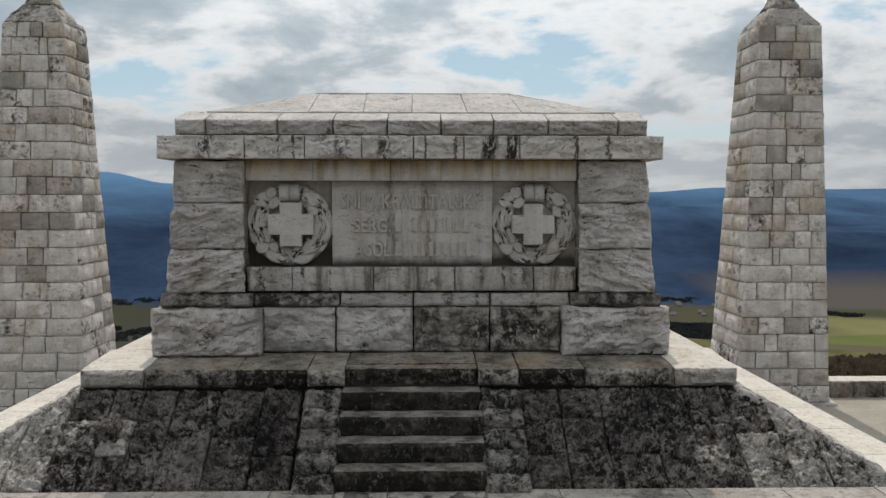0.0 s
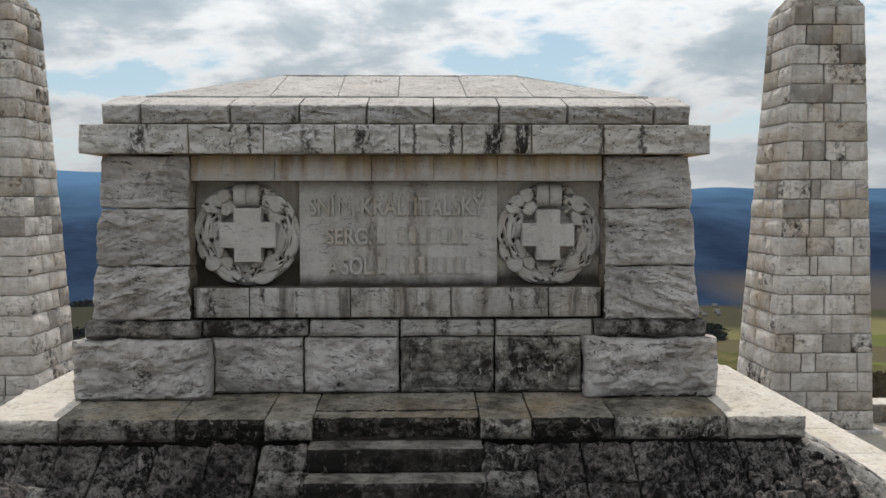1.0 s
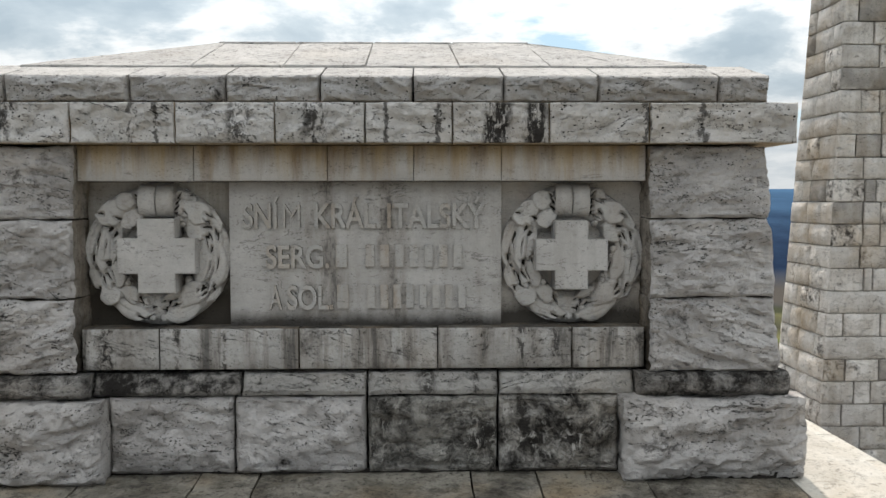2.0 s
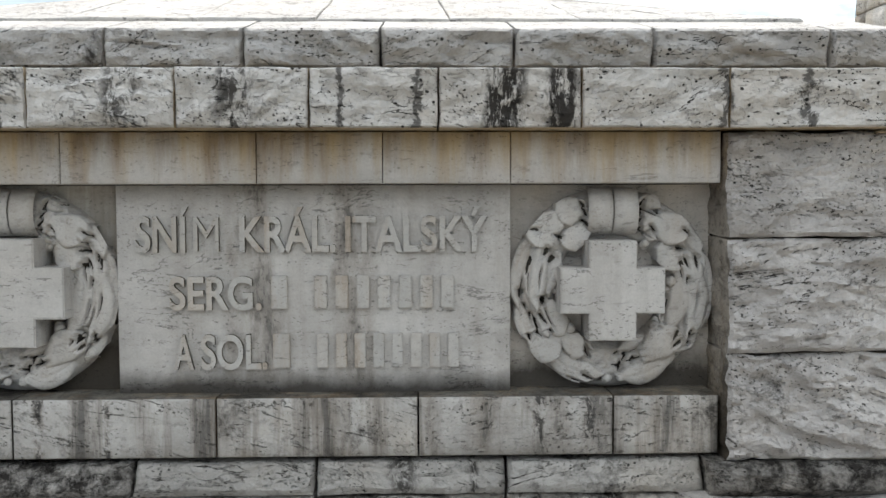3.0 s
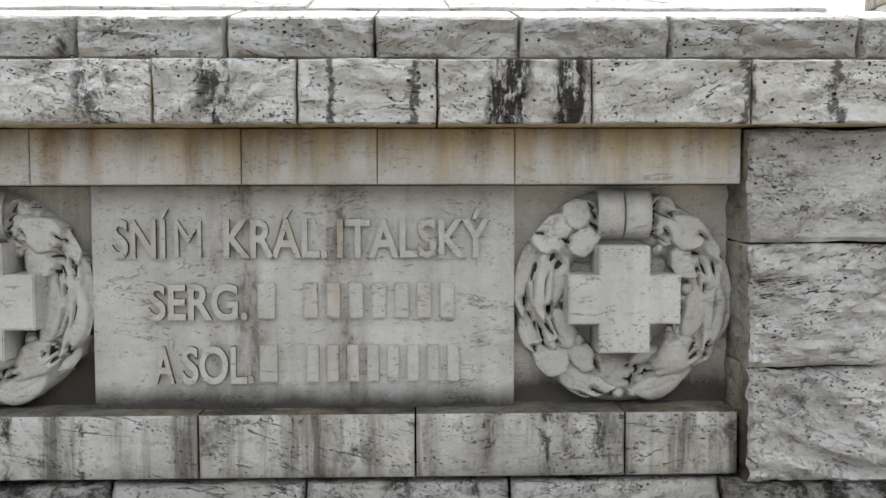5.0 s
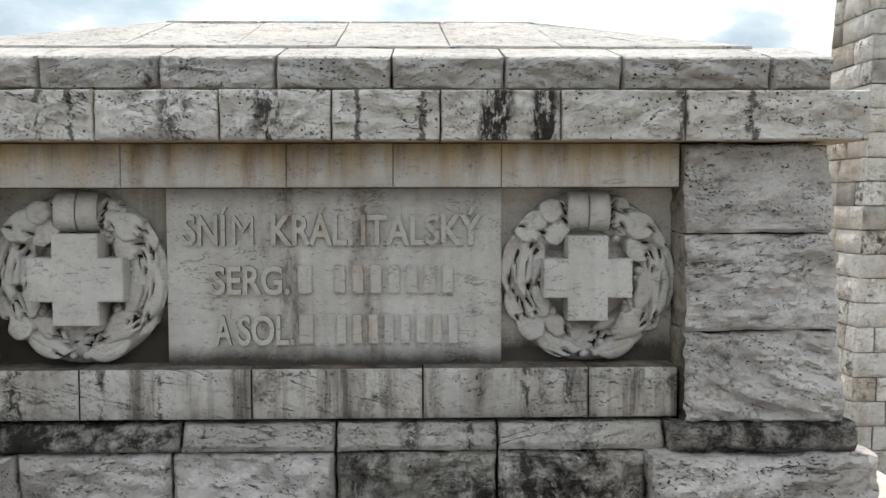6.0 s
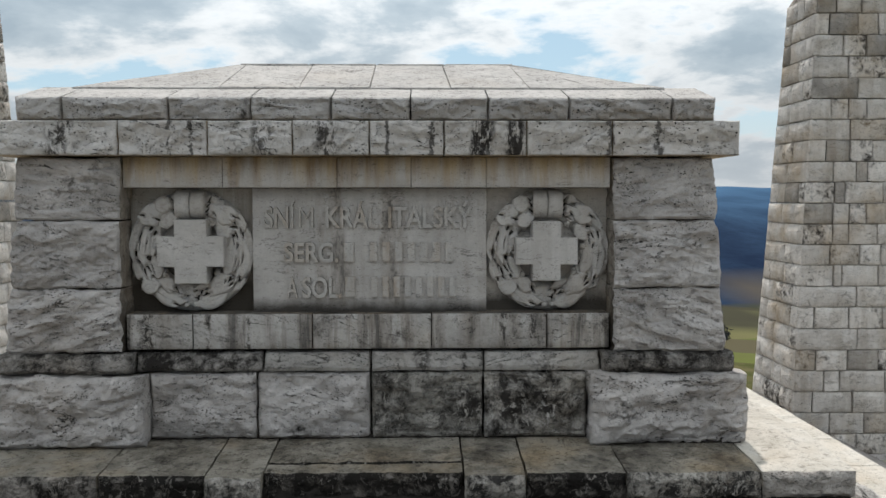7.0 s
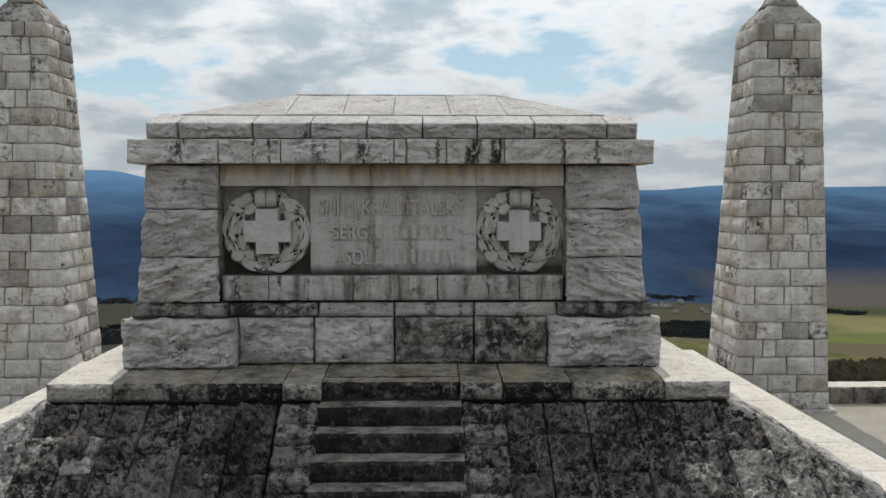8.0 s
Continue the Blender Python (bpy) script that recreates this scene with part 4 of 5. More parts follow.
# pilaster faces other than the front: darker and browner, most at the foot
reveal_stone = stone("dark_tan_reveal", (0.42, 0.385, 0.34), (0.25, 0.222, 0.19), BLACK, lichen=(0.50, 0.66), streaks=0.45, pits=0.5, relief=0.012, warm=0.5, stain=(0.20, 0.145, 0.09), foot_dark=(0.95, 0.30, 0.85))
soffit_stone = stone("soffit_travertine", (0.56, 0.47, 0.35), (0.40, 0.32, 0.22), BLACK, lichen=(0.60, 0.75), pits=0.4, relief=0.01)
# sill faces other than the front: darker than the front
ledge_stone = stone("dark_ledge", (0.20, 0.188, 0.168), (0.11, 0.102, 0.09), (0.02, 0.018, 0.016), lichen=(0.42, 0.58), pits=0.4, relief=0.008, streaks=0.3)
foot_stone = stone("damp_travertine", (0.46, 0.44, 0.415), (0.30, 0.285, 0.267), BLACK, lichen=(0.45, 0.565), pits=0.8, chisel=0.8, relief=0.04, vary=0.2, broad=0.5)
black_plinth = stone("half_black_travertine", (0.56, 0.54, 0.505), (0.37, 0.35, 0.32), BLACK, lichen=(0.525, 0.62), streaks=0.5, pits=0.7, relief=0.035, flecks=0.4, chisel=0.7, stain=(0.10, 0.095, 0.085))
dark_foot_panel = stone("dark_foot_panel_travertine", (0.50, 0.475, 0.44), (0.36, 0.34, 0.31), BLACK, lichen=(0.60, 0.76), streaks=0.4, pits=0.5, warm=0.30, relief=0.004, mottle=0.2, tilt=0.06, stain=(0.16, 0.13, 0.095), foot_dark=(1.22, 0.34, 0.96))
panel_stone = stone("panel_travertine", (0.62, 0.59, 0.55), (0.49, 0.465, 0.43), BLACK, lichen=(0.70, 0.82), streaks=0.15, pits=0.5, warm=0.30, relief=0.004, mottle=0.15, tilt=0.06, foot_dark=(1.095, 0.18, 0.92))
roof_edge = stone("eaves_travertine", (0.49, 0.479, 0.467), (0.35, 0.34, 0.33), BLACK, lichen=(0.565, 0.65), pits=1.0, relief=0.020, mottle=0.10, vary=0.08, chisel=0.35, tilt=0.4)
build_tomb()


def build_tablet():
    tablet = part("tablet", block_mesh("tablet", box_corners(-0.935, 0.937, 0.32, 0.7, 1.046, 2.044), 12, smooth_stone, rough=0.002, freq=3, round_=0.006, seed=900), tomb, "sawn travertine tablet streaked brown, with raised letters")

    def word(text, x0, x1, z0, z1, accent=0.0):
        cu = bpy.data.curves.new("letters", "FONT")
        cu.body, cu.size, cu.extrude, cu.offset = text, 1.0, 0.05, (0.0 if "M" in text else 0.021)
        ob = bpy.data.objects.new("letters", cu)
        scene.collection.objects.link(ob)
        me = bpy.data.meshes.new_from_object(ob.evaluated_get(bpy.context.evaluated_depsgraph_get()))
        bpy.data.objects.remove(ob)
        co = np.array([v.co for v in me.vertices])
        lo, hi = co.min(0), co.max(0)
        cap = 0.72
        for v in me.vertices:
            u = (v.co.x - lo[0]) / (hi[0] - lo[0])
            v.co = (x0 + u * (x1 - x0), 0.298 + (hi[2] - v.co.z) * 0.26, z0 + v.co.y / cap * (z1 - z0))
        me.flip_normals()
        me.name = "letters"
        me.materials.clear()
        me.materials.append(letter_stone)
        me.materials.append(shaded_letter_side)
        # side faces take a dark colour for the letters' shade and grime
        for f in me.polygons:
            f.material_index = 0 if abs(f.normal.y) > 0.6 else 1
        part("letters", me, tablet)

    def bars(x0, x1, z0, z1, n):
        step = (x1 - x0) / n
        for i in range(n):
            part("raised_bar", solid("raised_bar", x0 + i * step, x0 + (i + 0.60) * step, 0.298, 0.325, z0, z1, letter_stone, bevel=0.004), tablet)
    word("SNÍ", -0.840, -0.592, 1.730, 1.900)
    word("M", -0.566, -0.448, 1.730, 1.900)
    word("KRÁL.", -0.350, 0.105, 1.730, 1.900)
    word("ITALSKÝ", 0.150, 0.825, 1.730, 1.900)
    word("SERG.", -0.685, -0.250, 1.455, 1.613)
    bars(-0.205, -0.075, 1.455, 1.613, 1)
    bars(0.000, 0.705, 1.455, 1.613, 7)
    word("A", -0.670, -0.575, 1.170, 1.335)
    word("SOL.", -0.540, -0.225, 1.170, 1.335)
    bars(-0.200, -0.065, 1.170, 1.335, 1)
    bars(0.010, 0.725, 1.170, 1.335, 8)


shaded_letter_side = stone("shaded_letter_reveal", (0.17, 0.155, 0.13), (0.10, 0.09, 0.075), BLACK, relief=0.002)
letter_stone = stone("letter_travertine", (0.47, 0.46, 0.442), (0.40, 0.39, 0.372), BLACK, lichen=(0.74, 0.88), streaks=0.2, pits=0.5, warm=0.3, relief=0.003, vary=0.05, mottle=0.1, marks=((-0.24, 0.055, 0.5), (0.17, 0.05, 0.5)))
build_tablet()


WREATH_Z, WREATH_BACK, WREATH_R, WREATH_HALF = 1.540, 0.42, 0.375, 0.115


def crest(off):
    """How far the wreath's body stands out at a distance off from its middle line."""
    return 0.085 * max(0.0, 1 - (off / WREATH_HALF) ** 2) ** 0.45


def carve_leaf(deep, turn, off, a0, a1, off0, off1, width, bell, lift):
    """Raises one leaf out of the relief: a pointed blade with a midrib, or a bell with a rounded lip. turn, off: where each point of the ring lies."""
    t = (turn - a0) / (a1 - a0)
    inside = np.clip(t, 0.0, 1.0)
    line = off0 + (off1 - off0) * inside + 0.012 * np.sin(np.pi * inside) * np.sign(off1 - 0.02)
    if bell:
        half = width / 2 * (0.45 + 0.55 * np.minimum(1, inside / 0.5) ** 1.2) * np.where(inside < 0.70, 1.0, np.sqrt(np.maximum(0.0, 1 - ((inside - 0.70) / 0.30) ** 2)) + 1e-3)
        swell, rise = 0.015 + 0.013 * inside, 0.016 * inside
    else:
        half = width / 2 * (0.40 + 0.60 * np.sin(np.pi * np.minimum(1, inside * 0.9) ** 0.9) ** 0.8) * np.where(inside < 0.62, 1.0, np.maximum(0.0, 1 - ((inside - 0.62) / 0.38) ** 1.6) + 1e-3)
        swell, rise = 0.024, 0.026 * (inside - 0.3)
    u = (off - line) / half
    top = 0.62 * np.vectorize(crest)(np.clip(line, -0.1, 0.1)) + 0.022 + lift + rise + swell * np.sqrt(np.maximum(0.0, 1 - np.abs(u) ** 3))
    if not bell:
        top = top - 0.006 * np.exp(-(u / 0.13) ** 2) * (1 - inside)
    on = (np.abs(u) < 1) & (t > 0) & (t < 1)
    return np.where(on, np.maximum(deep, top), deep)


# leaves along the two halves of the ring: angle from the top at base and tip, distance from the middle line at base and tip, width, bell or blade, lift
LEAVES_NEAR = [
    (0.30, 0.62, -0.020, 0.020, 0.120, False, 0.002), (0.30, 0.56, 0.070, 0.075, 0.070, False, -0.004), (0.50, 0.97, 0.010, 0.030, 0.150, True, 0.022),
    (0.78, 1.26, -0.060, -0.052, 0.130, True, 0.020), (0.80, 1.22, 0.078, 0.082, 0.085, False, 0.000), (1.10, 1.50, 0.015, 0.030, 0.090, False, 0.000),
    (1.30, 2.32, -0.035, -0.045, 0.105, False, 0.006), (1.30, 2.22, 0.030, 0.055, 0.100, False, 0.014), (1.18, 2.10, 0.090, 0.094, 0.090, False, 0.000),
    (2.74, 2.12, -0.010, -0.005, 0.155, True, 0.016), (2.50, 3.08, -0.080, -0.075, 0.060, False, 0.000), (2.46, 3.10, 0.060, 0.045, 0.110, False, 0.004)]
LEAVES_FAR = [
    (0.30, 0.66, 0.045, 0.050, 0.130, True, 0.010), (0.32, 0.86, -0.055, -0.068, 0.115, True, 0.012), (0.58, 1.06, 0.050, 0.058, 0.165, True, 0.024),
    (0.98, 1.80, 0.078, 0.085, 0.090, False, 0.000), (1.02, 1.92, 0.010, 0.000, 0.105, False, 0.014), (0.96, 1.74, -0.066, -0.060, 0.080, False, 0.002),
    (1.70, 2.16, 0.072, 0.070, 0.085, False, 0.002), (1.74, 2.20, 0.000, 0.014, 0.085, False, 0.006), (1.72, 2.30, -0.070, -0.058, 0.105, True, 0.008),
    (2.04, 2.46, 0.050, 0.040, 0.135, True, 0.016), (2.30, 2.72, -0.050, -0.040, 0.110, True, 0.010), (2.40, 3.08, 0.050, 0.030, 0.115, False, 0.006)]
BERRIES = [(0.62, -0.112, 0.024), (0.70, -0.100, 0.018), (1.44, -0.085, 0.024), (1.62, -0.100, 0.018), (2.22, -0.108, 0.024), (2.32, -0.094, 0.026), (3.06, 0.060, 0.024)]
# drilled slits: angle, distance from the middle line, turn, half length, half width
SLITS_NEAR = [(0.34, 0.060, 1.3, 0.034, 0.006), (0.36, 0.020, 1.4, 0.030, 0.006), (0.38, -0.025, 1.2, 0.026, 0.007), (0.42, -0.055, 0.9, 0.018, 0.006), (0.92, 0.075, 0.3, 0.030, 0.005), (1.05, 0.012, 1.0, 0.026, 0.006),
              (1.24, 0.010, 0.1, 0.032, 0.006), (1.27, 0.058, -0.2, 0.034, 0.006), (1.22, -0.014, 0.3, 0.016, 0.007), (2.20, 0.008, 0.2, 0.030, 0.007), (2.27, 0.040, -0.2, 0.028, 0.007), (2.12, 0.070, 0.1, 0.020, 0.006),
              (2.94, -0.030, 1.1, 0.024, 0.006), (3.02, 0.010, 1.3, 0.030, 0.006), (2.84, -0.010, 0.8, 0.018, 0.006)]
SLITS_FAR = [(0.34, 0.020, 1.3, 0.030, 0.006), (0.38, -0.030, 1.1, 0.030, 0.007), (0.34, 0.060, 1.2, 0.022, 0.006), (0.80, -0.010, 1.2, 0.026, 0.007), (1.06, -0.008, 0.0, 0.024, 0.010), (1.12, -0.050, 0.2, 0.026, 0.010),
             (1.30, 0.046, 0.0, 0.052, 0.007), (0.92, 0.100, 1.0, 0.026, 0.006), (1.62, 0.070, 0.1, 0.026, 0.008), (1.74, -0.034, 0.0, 0.022, 0.011), (2.02, 0.030, 0.2, 0.042, 0.006), (1.98, -0.012, -0.2, 0.036, 0.006),
             (2.10, 0.086, 0.3, 0.018, 0.006), (2.78, -0.044, 0.8, 0.034, 0.005), (2.88, 0.070, 0.2, 0.034, 0.006)]


def build_wreath(cx, seed, cross_x, cross):
    """A carved ring of leaves and berries tied with two ribbons, round a plain cross."""
    cz, plane, R = WREATH_Z, WREATH_BACK, WREATH_R
    rng = random.Random(seed)
    seg, tube = 620, 60
    turn, off = (g.ravel() for g in np.meshgrid(np.linspace(-math.pi, math.pi, seg, endpoint=False), np.linspace(-0.122, 0.122, tube + 1), indexing="ij"))
    lump = fbm(np.stack([np.cos(turn) * 4 + seed, np.sin(turn) * 4, off * 20], 1), 1.6, 3, seed)
    deep = np.vectorize(crest)(off) * (0.92 + 0.25 * lump) - 0.004
    # small leaves between the large ones
    for _ in range(44):
        side, a0, mid = rng.choice((-1, 1)), rng.uniform(0.3, 2.75), rng.uniform(-0.085, 0.085)
        deep = carve_leaf(deep, side * turn, off, a0, a0 + rng.uniform(0.22, 0.45), mid, mid + rng.uniform(-0.02, 0.02), rng.uniform(0.045, 0.075), False, rng.uniform(-0.016, -0.006))
    for side in (-1, 1):
        for a0, a1, off0, off1, width, bell, lift in (LEAVES_FAR if side < 0 else LEAVES_NEAR):
            slip, shift = (rng.uniform(-0.04, 0.04) if a0 > 0.5 else 0.0), rng.uniform(-0.006, 0.006)
            deep = carve_leaf(deep, side * turn, off, a0 + slip, min(3.1, a1 + slip), off0 + shift, off1 + shift, width * rng.uniform(1.0, 1.12), bell, lift)
    # cuts between the leaves, the shade inside them painted as a dark material
    cut = np.zeros_like(deep)
    for side in (-1, 1):
        leaves, slits = (LEAVES_FAR, list(SLITS_FAR)) if side < 0 else (LEAVES_NEAR, list(SLITS_NEAR))
        for a0, a1, off0, off1, width, bell, lift in leaves:
            # beside the tip and along one edge of each blade
            sign = rng.choice((-1, 1))
            if not bell:
                slits.append((a1 - 0.03, off1 + sign * width * 0.36, sign * 0.30, rng.uniform(0.012, 0.024), 0.0042))
                slits.append((a0 * 0.4 + a1 * 0.6, (off0 + off1) / 2 + sign * width * 0.54, 0.0, 0.05, 0.0028))
        for a, mid, twist, long, wide in slits:
            x, z = (side * turn - a) * (R + mid), off - mid
            along, across = x * math.cos(twist) + z * math.sin(twist), z * math.cos(twist) - x * math.sin(twist)
            groove = np.exp(-(along / (1.15 * long)) ** 4 - (across / (1.5 * wide * (1.25 - 0.5 * along / long))) ** 2)
            deep, cut = deep - 0.034 * groove, np.maximum(cut, groove)
    deep = deep + 0.0022 * fbm(np.stack([turn * 3, off * 9, deep * 9], 1), 6.0, 3, seed + 3)
    verts = np.stack([cx + (R + off) * np.sin(turn), plane + 0.004 - np.maximum(deep, -0.004), cz + (R + off) * np.cos(turn)], 1)
    idx = np.arange(seg * (tube + 1)).reshape(seg, tube + 1)
    nxt = np.roll(idx, -1, 0)
    body = bpy.data.meshes.new("wreath")
    body.from_pydata(verts.tolist(), [], np.stack([idx[:, :-1], nxt[:, :-1], nxt[:, 1:], idx[:, 1:]], -1).reshape(-1, 4).tolist())
    body.polygons.foreach_set("use_smooth", [True] * len(body.polygons))
    body.materials.append(carved_stone)
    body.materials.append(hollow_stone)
    in_shade = (cut > 0.62).reshape(seg, tube + 1)
    in_shade = in_shade[:, :-1] & in_shade[:, 1:] & np.roll(in_shade, -1, 0)[:, :-1]
    body.polygons.foreach_set("material_index", in_shade.ravel().astype(int).tolist())
    wreath = part("wreath", body, tomb, "carved stone wreath of leaves and fruit")
    bm = bmesh.new()
    bmesh.ops.create_uvsphere(bm, u_segments=14, v_segments=9, radius=1.0)
    fruit = bm_mesh("fruit", bm, carved_stone, True)
    for side in (-1, 1):
        for a, mid, size in BERRIES:
            a, d = min(3.1, a + rng.uniform(-0.05, 0.05)), R + mid
            ob = part("fruit", fruit, wreath)
            ob.matrix_local = Matrix.Translation((cx + side * d * math.sin(a), plane - crest(mid) * 0.8 - 0.030, cz + d * math.cos(a))) @ Matrix.Scale(size * rng.uniform(0.8, 1.15), 4)
    # two ribbons round the top
    for k in (-1, 1):
        bm = bmesh.new()
        w0, w1 = (0.003, 0.120)
        pts = []
        for i in range(11):
            b = math.pi * (0.06 + 0.88 * i / 10)
            d = R + 0.115 * math.cos(b)
            pts.append((plane - 0.140 * math.sin(b) ** 0.6, cz + d))
        rows = [[bm.verts.new((cx + k * w, y + dy, z)) for y, z in pts] for w, dy in ((w0, 0.012), (w0 + 0.012, 0), (0.066, -0.004), (w1 - 0.012, 0), (w1, 0.014))]
        for p, q in zip(rows, rows[1:]):
            for j in range(10):
                bm.faces.new((p[j], p[j + 1], q[j + 1], q[j]))
        bmesh.ops.recalc_face_normals(bm, faces=bm.faces[:])
        part("ribbon", bm_mesh("ribbon", bm, carved_stone, True), wreath)
    # the cross
    bm = bmesh.new()
    h, q, hz, qz = cross
    zc = cz + 0.002
    shape = [(-q, -hz), (q, -hz), (q, -qz), (h, -qz), (h, qz), (q, qz), (q, hz), (-q, hz), (-q, qz), (-h, qz), (-h, -qz), (-q, -qz)]
    face = bm.faces.new([bm.verts.new((cross_x + x, 0.205, zc + z)) for x, z in shape])
    res = bmesh.ops.extrude_face_region(bm, geom=[face])
    for v in res["geom"]:
        if isinstance(v, bmesh.types.BMVert):
            v.co.y = 0.43
    bmesh.ops.recalc_face_normals(bm, faces=bm.faces[:])
    bmesh.ops.bevel(bm, geom=[e for e in bm.edges if all(v.co.y < 0.25 for v in e.verts)], offset=0.006, segments=2, affect="EDGES")
    part("cross", bm_mesh("cross", bm, smooth_stone), tomb, "plain raised stone cross inside the wreath")


hollow_stone = stone("shaded_cuts", (0.10, 0.092, 0.08), (0.055, 0.05, 0.044), BLACK, lichen=(0.45, 0.60), relief=0.004)
carved_stone = stone("carved_travertine", (0.50, 0.487, 0.467), (0.395, 0.383, 0.365), BLACK, lichen=(0.66, 0.78), streaks=0.12, pits=0.4, warm=0.2, relief=0.005, vary=0.08, mottle=0.3)
build_wreath(-1.432, 3, -1.405, (0.262, 0.126, 0.252, 0.120))
build_wreath(1.430, 8, 1.409, (0.247, 0.112, 0.236, 0.108))


# ---- obelisks ----
def build_obelisk(name, cx, cy, seed, w0, w1, lean):
    ob = thing(name, "tapering obelisk of pale squared stones with a pointed cap", "obelisk", group="obelisks behind the tomb")
    rng = random.Random(seed)
    z0, z1 = -2.30, 5.36
    leaning = lambda cs: [(x + lean * (z - z0) / (z1 - z0), y, z) for x, y, z in cs]
    half = lambda z: w0 + (w1 - w0) * (z - z0) / (z1 - z0)
    part("core", solid("core", cx - w1 + 0.2 + lean / 2, cx + w1 - 0.2 + lean / 2, cy - w1 + 0.15, cy + w1 - 0.15, z0, z1, joint_stone), ob)
    part("foot", block_mesh("foot", box_corners(cx - w0 - 0.12, cx + w0 + 0.12, cy - w0 - 0.12, cy + w0 + 0.12, -2.6, z0), 6, rough_stone, rough=0.02, round_=0.03, seed=seed, back=True), ob)
    zs = [z0]
    while zs[-1] < z1 - 0.2:
        zs.append(zs[-1] + rng.uniform(0.338, 0.360))
    zs[-1] = z1
    for k, (a, b) in enumerate(zip(zs, zs[1:])):
        for turn in range(4):
            ha, hb = half(a), half(b)
            n = rng.choice([2, 3, 3, 4, 4])
            cuts = [0.0] + sorted(min(0.85, max(0.15, (i + 1) / n + rng.uniform(-0.10, 0.10))) for i in range(n - 1)) + [1.0]
            for u0, u1 in zip(cuts, cuts[1:]):
                if u1 - u0 < 0.06:
                    continue

                def q(u, z, h, deep):
                    x = -h + 2 * h * u
                    x = min(max(x, -h + (0.0 if turn % 2 == 0 else 0.02)), h - (0.0 if turn % 2 == 0 else 0.02))
                    return (cx + x * (1 - 0.12 * deep), cy - h + 0.28 * deep, z)
                g = rng.uniform(0.004, 0.011) / (2 * ha)
                c = [q(u0 + (g if u0 else 0), a + 0.004, ha, 0), q(u1 - (g if u1 < 1 else 0), a + 0.004, ha, 0), q(u1 - (g if u1 < 1 else 0), b - 0.004, hb, 0), q(u0 + (g if u0 else 0), b - 0.004, hb, 0)]
                c += [q(u0, a + 0.004, ha, 1), q(u1, a + 0.004, ha, 1), q(u1, b - 0.004, hb, 1), q(u0, b - 0.004, hb, 1)]
                near = turn in (0, 1, 3)
                proud = rng.uniform(-0.010, 0.010)
                c = [(x, y + proud, z) for x, y, z in c]
                me = block_mesh("ashlar", leaning(turned(c, turn, cx, cy)), 18 if near else 6, ashlar_stone, bulge=(0.030 if turn % 2 else 0.004) + 0.022 * rng.random(), rough=rng.uniform(0.018, 0.048), freq=4.5, round_=rng.uniform(0.008, 0.022), wander=0.2, seed=rng.randrange(9999))
                part("ashlar", me, ob)
    # pointed cap
    h = half(z1)
    for turn in range(4):
        c = [(cx - h, cy - h, z1), (cx + h, cy - h, z1), (cx + 0.50 * h, cy - 0.50 * h, z1 + 0.42), (cx - 0.50 * h, cy - 0.50 * h, z1 + 0.42)]
        c += [(x * 0.8 + cx * 0.2, y * 0.8 + cy * 0.2, z - 0.05) for x, y, z in c]
        part("cap_stone", block_mesh("cap_stone", leaning(turned(c, turn, cx, cy)), 14, cap_stone, bulge=0.03, rough=0.07, freq=5, round_=0.03, seed=seed + 50 + turn), ob)
        c = [(cx - 0.50 * h, cy - 0.50 * h, z1 + 0.425), (cx + 0.50 * h, cy - 0.50 * h, z1 + 0.425), (cx + 0.03, cy - 0.03, z1 + 0.92), (cx - 0.03, cy - 0.03, z1 + 0.92)]
        c += [(x * 0.6 + cx * 0.4, y * 0.6 + cy * 0.4, z - 0.05) for x, y, z in c]
        part("cap_stone", block_mesh("cap_stone", leaning(turned(c, turn, cx, cy)), 14, cap_stone, bulge=0.02, rough=0.05, freq=5, round_=0.03, seed=seed + 60 + turn), ob)
    return ob


build_obelisk("obelisk", 7.46, 8.70, 21, 0.95, 0.63, 0.12)
build_obelisk("obelisk", -7.64, 8.76, 33, 1.03, 0.61, 0.0)


# ---- the terrace's edge ----
def build_parapet():
    wall = thing("parapet_wall", "low wall of weathered blocks, coloured pale on top as in sun and dark in front as in shade", "low wall", kind="structure")
    rng = random.Random(9)
    for s in (-1, 1):
        x = 8.75
        while x < 15:
            w = rng.uniform(0.5, 0.85)
            xa, xb = sorted((s * x, s * (x + w - 0.012)))
            # sun and shade in the colours: dark front, pale top
            part("wall_stone", block_mesh("wall_stone", box_corners(xa, xb, 8.5, 9.1, -2.45, -2.02), 12, (wall_stone, slab_stone), bulge=0.03, rough=0.03, freq=4, round_=0.04, seed=int(1000 + 10 * x) + s), wall)
            x += w


wall_stone = stone("shaded_parapet_stone", (0.36, 0.338, 0.30), (0.21, 0.196, 0.175), BLACK, lichen=(0.46, 0.62), pits=0.5, relief=0.03, streaks=0.4)
build_parapet()


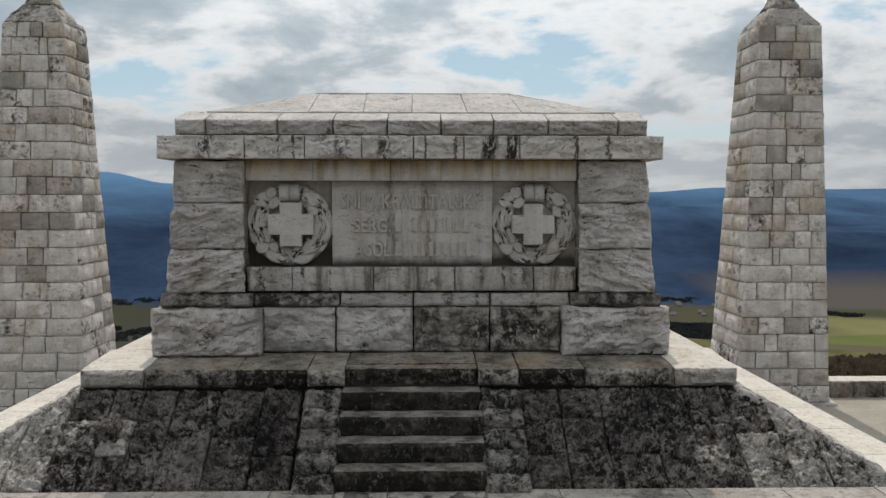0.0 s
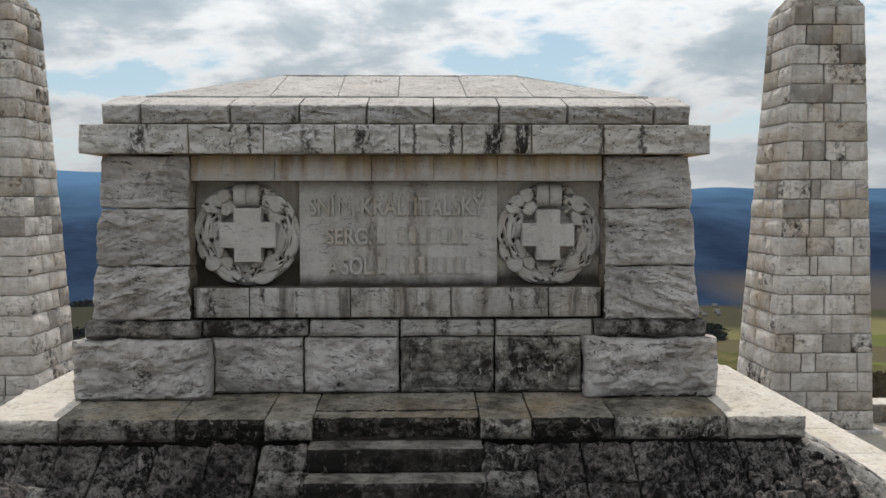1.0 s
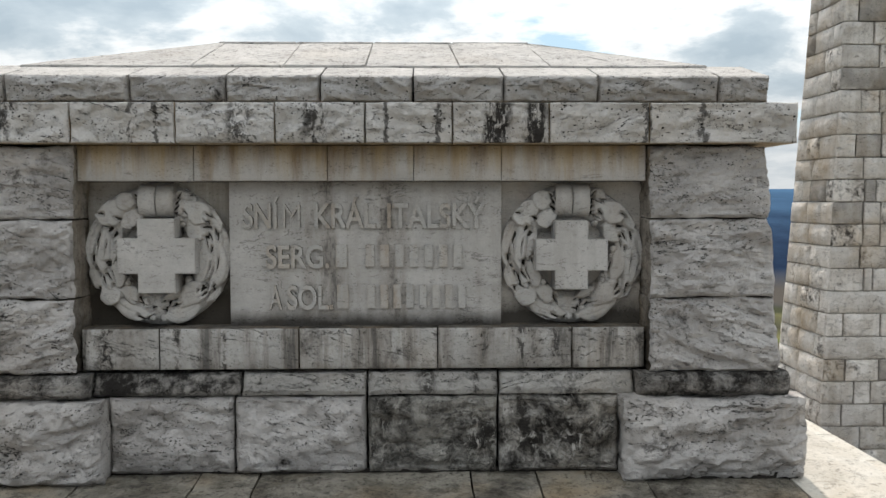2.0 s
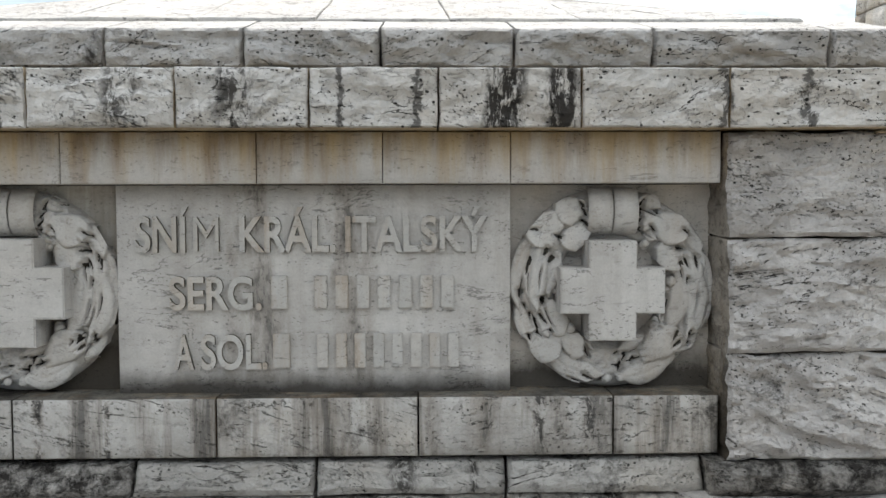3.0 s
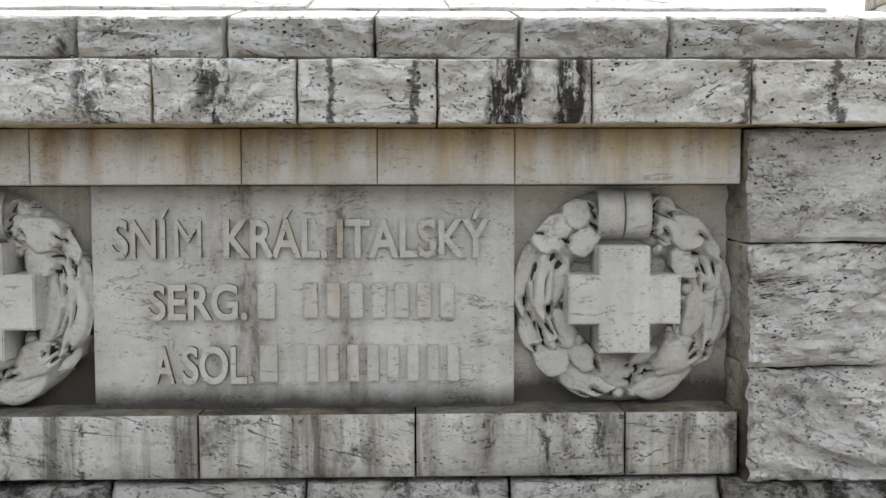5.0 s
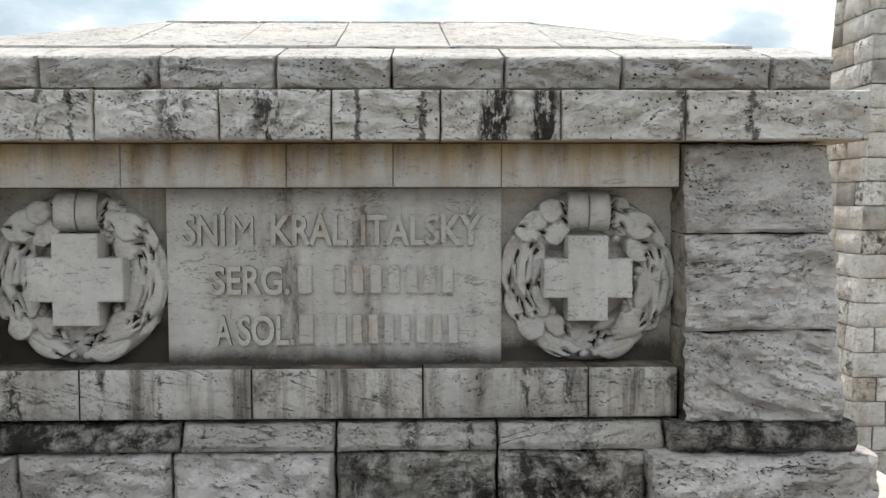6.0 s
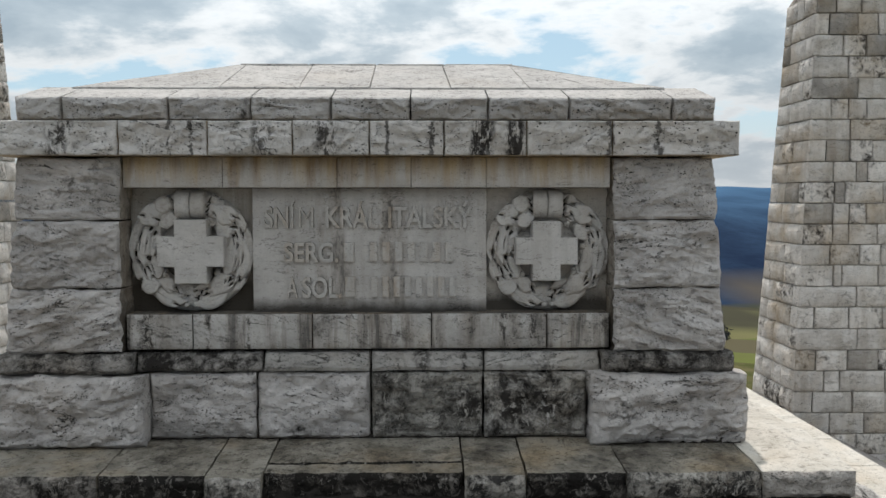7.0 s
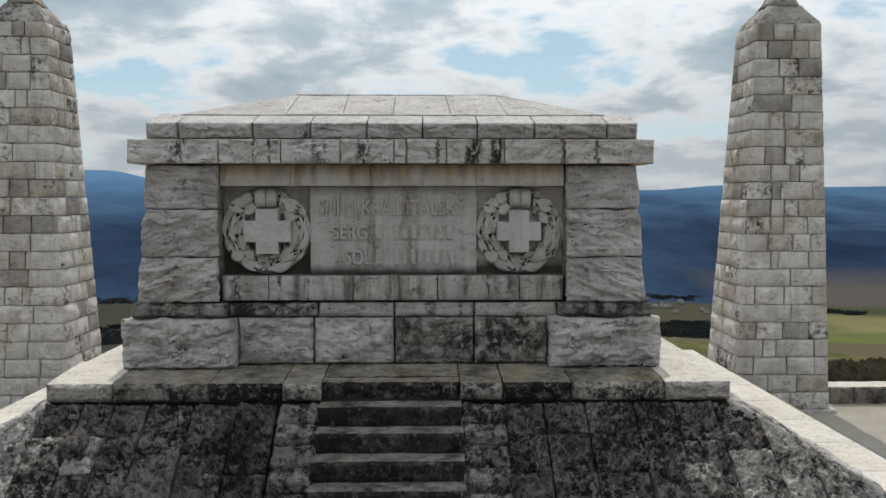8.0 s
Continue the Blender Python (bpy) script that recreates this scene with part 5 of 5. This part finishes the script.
def clumps(name, label, spots, mat, category, seed):
    """One mesh of many small leafless crowns: rough tufts of crossing blades."""
    rng = random.Random(seed)
    verts, faces = [], []
    for x, y, z, w, h in spots:
        for _ in range(60):
            a, tilt = rng.uniform(0, 6.283), rng.uniform(-0.5, 0.5)
            dx, dy = math.cos(a) * w * rng.uniform(0.04, 0.12), math.sin(a) * w * rng.uniform(0.04, 0.12)
            ox, oy, oz = x + rng.uniform(-0.5, 0.5) * w, y + rng.uniform(-0.5, 0.5) * w, z + h * rng.uniform(0.0, 0.62)
            k = len(verts)
            top = h * rng.uniform(0.12, 0.38)
            verts += [(ox - dx, oy - dy, oz), (ox + dx, oy + dy, oz), (ox + dx * 0.6 + tilt * w * 0.3, oy + dy * 0.6, oz + top), (ox - dx * 0.5, oy - dy * 0.5, oz + top * 0.9)]
            faces.append((k, k + 1, k + 2, k + 3))
    me = bpy.data.meshes.new(name)
    me.from_pydata(verts, [], faces)
    me.materials.append(mat)
    tagged(new(name, me), label, category, kind="stuff")


def build_green():
    rng = random.Random(4)
    spots = []
    for _ in range(420):
        x, y = rng.uniform(8.6, 16), rng.uniform(9.9, 12.2)
        spots.append((x, y, -2.42, rng.uniform(0.4, 0.7), rng.uniform(0.24, 0.42)))
    clumps("shrubs", "dry brown shrubs on the slope behind the wall", spots, shrub_mat, "shrubs", 1)
    spots = []
    for az0, az1, r0, r1, count in ((12, 18.6, 800, 890, 260), (-32, -11, 560, 890, 900), (23.5, 26.5, 1015, 1035, 26), (-32, 17, 1090, 1130, 220)):
        for _ in range(count):
            az, r = radians(rng.uniform(az0, az1)), rng.uniform(r0, r1)
            x, y = r * math.sin(az), r * math.cos(az)
            spots.append((x, y, land_height(x, y) - 1, rng.uniform(10, 18), rng.uniform(3, 6)))
    clumps("woodland", "dark bare woods and hedges between the fields", spots, wood_mat, "woodland", 2)
    for i in range(22):
        az, r = radians(rng.uniform(13, 19)), rng.uniform(930, 1080)
        x, y = r * math.sin(az), r * math.cos(az)
        z = land_height(x, y)
        bm = bmesh.new()
        w, d, h = rng.uniform(4, 7), rng.uniform(4, 6), rng.uniform(1.4, 2.2)
        p = [bm.verts.new(c) for c in ((-w / 2, -d / 2, -2), (w / 2, -d / 2, -2), (w / 2, d / 2, -2), (-w / 2, d / 2, -2), (-w / 2, -d / 2, h), (w / 2, -d / 2, h), (w / 2, d / 2, h), (-w / 2, d / 2, h), (-w / 2, 0, h + 2.5), (w / 2, 0, h + 2.5))]
        for f in ((0, 1, 5, 4), (2, 3, 7, 6), (4, 5, 9, 8), (6, 7, 8, 9), (1, 2, 6, 9, 5), (3, 0, 4, 8, 7)):
            bm.faces.new([p[j] for j in f])
        o = new("village_house", bm_mesh("village_house", bm, house_mat))
        o.location, o.rotation_euler = (x, y, z), (0, 0, rng.uniform(-0.5, 0.5))
        tagged(o, "small pale house in the valley village", "house", group="village houses")


build_green()
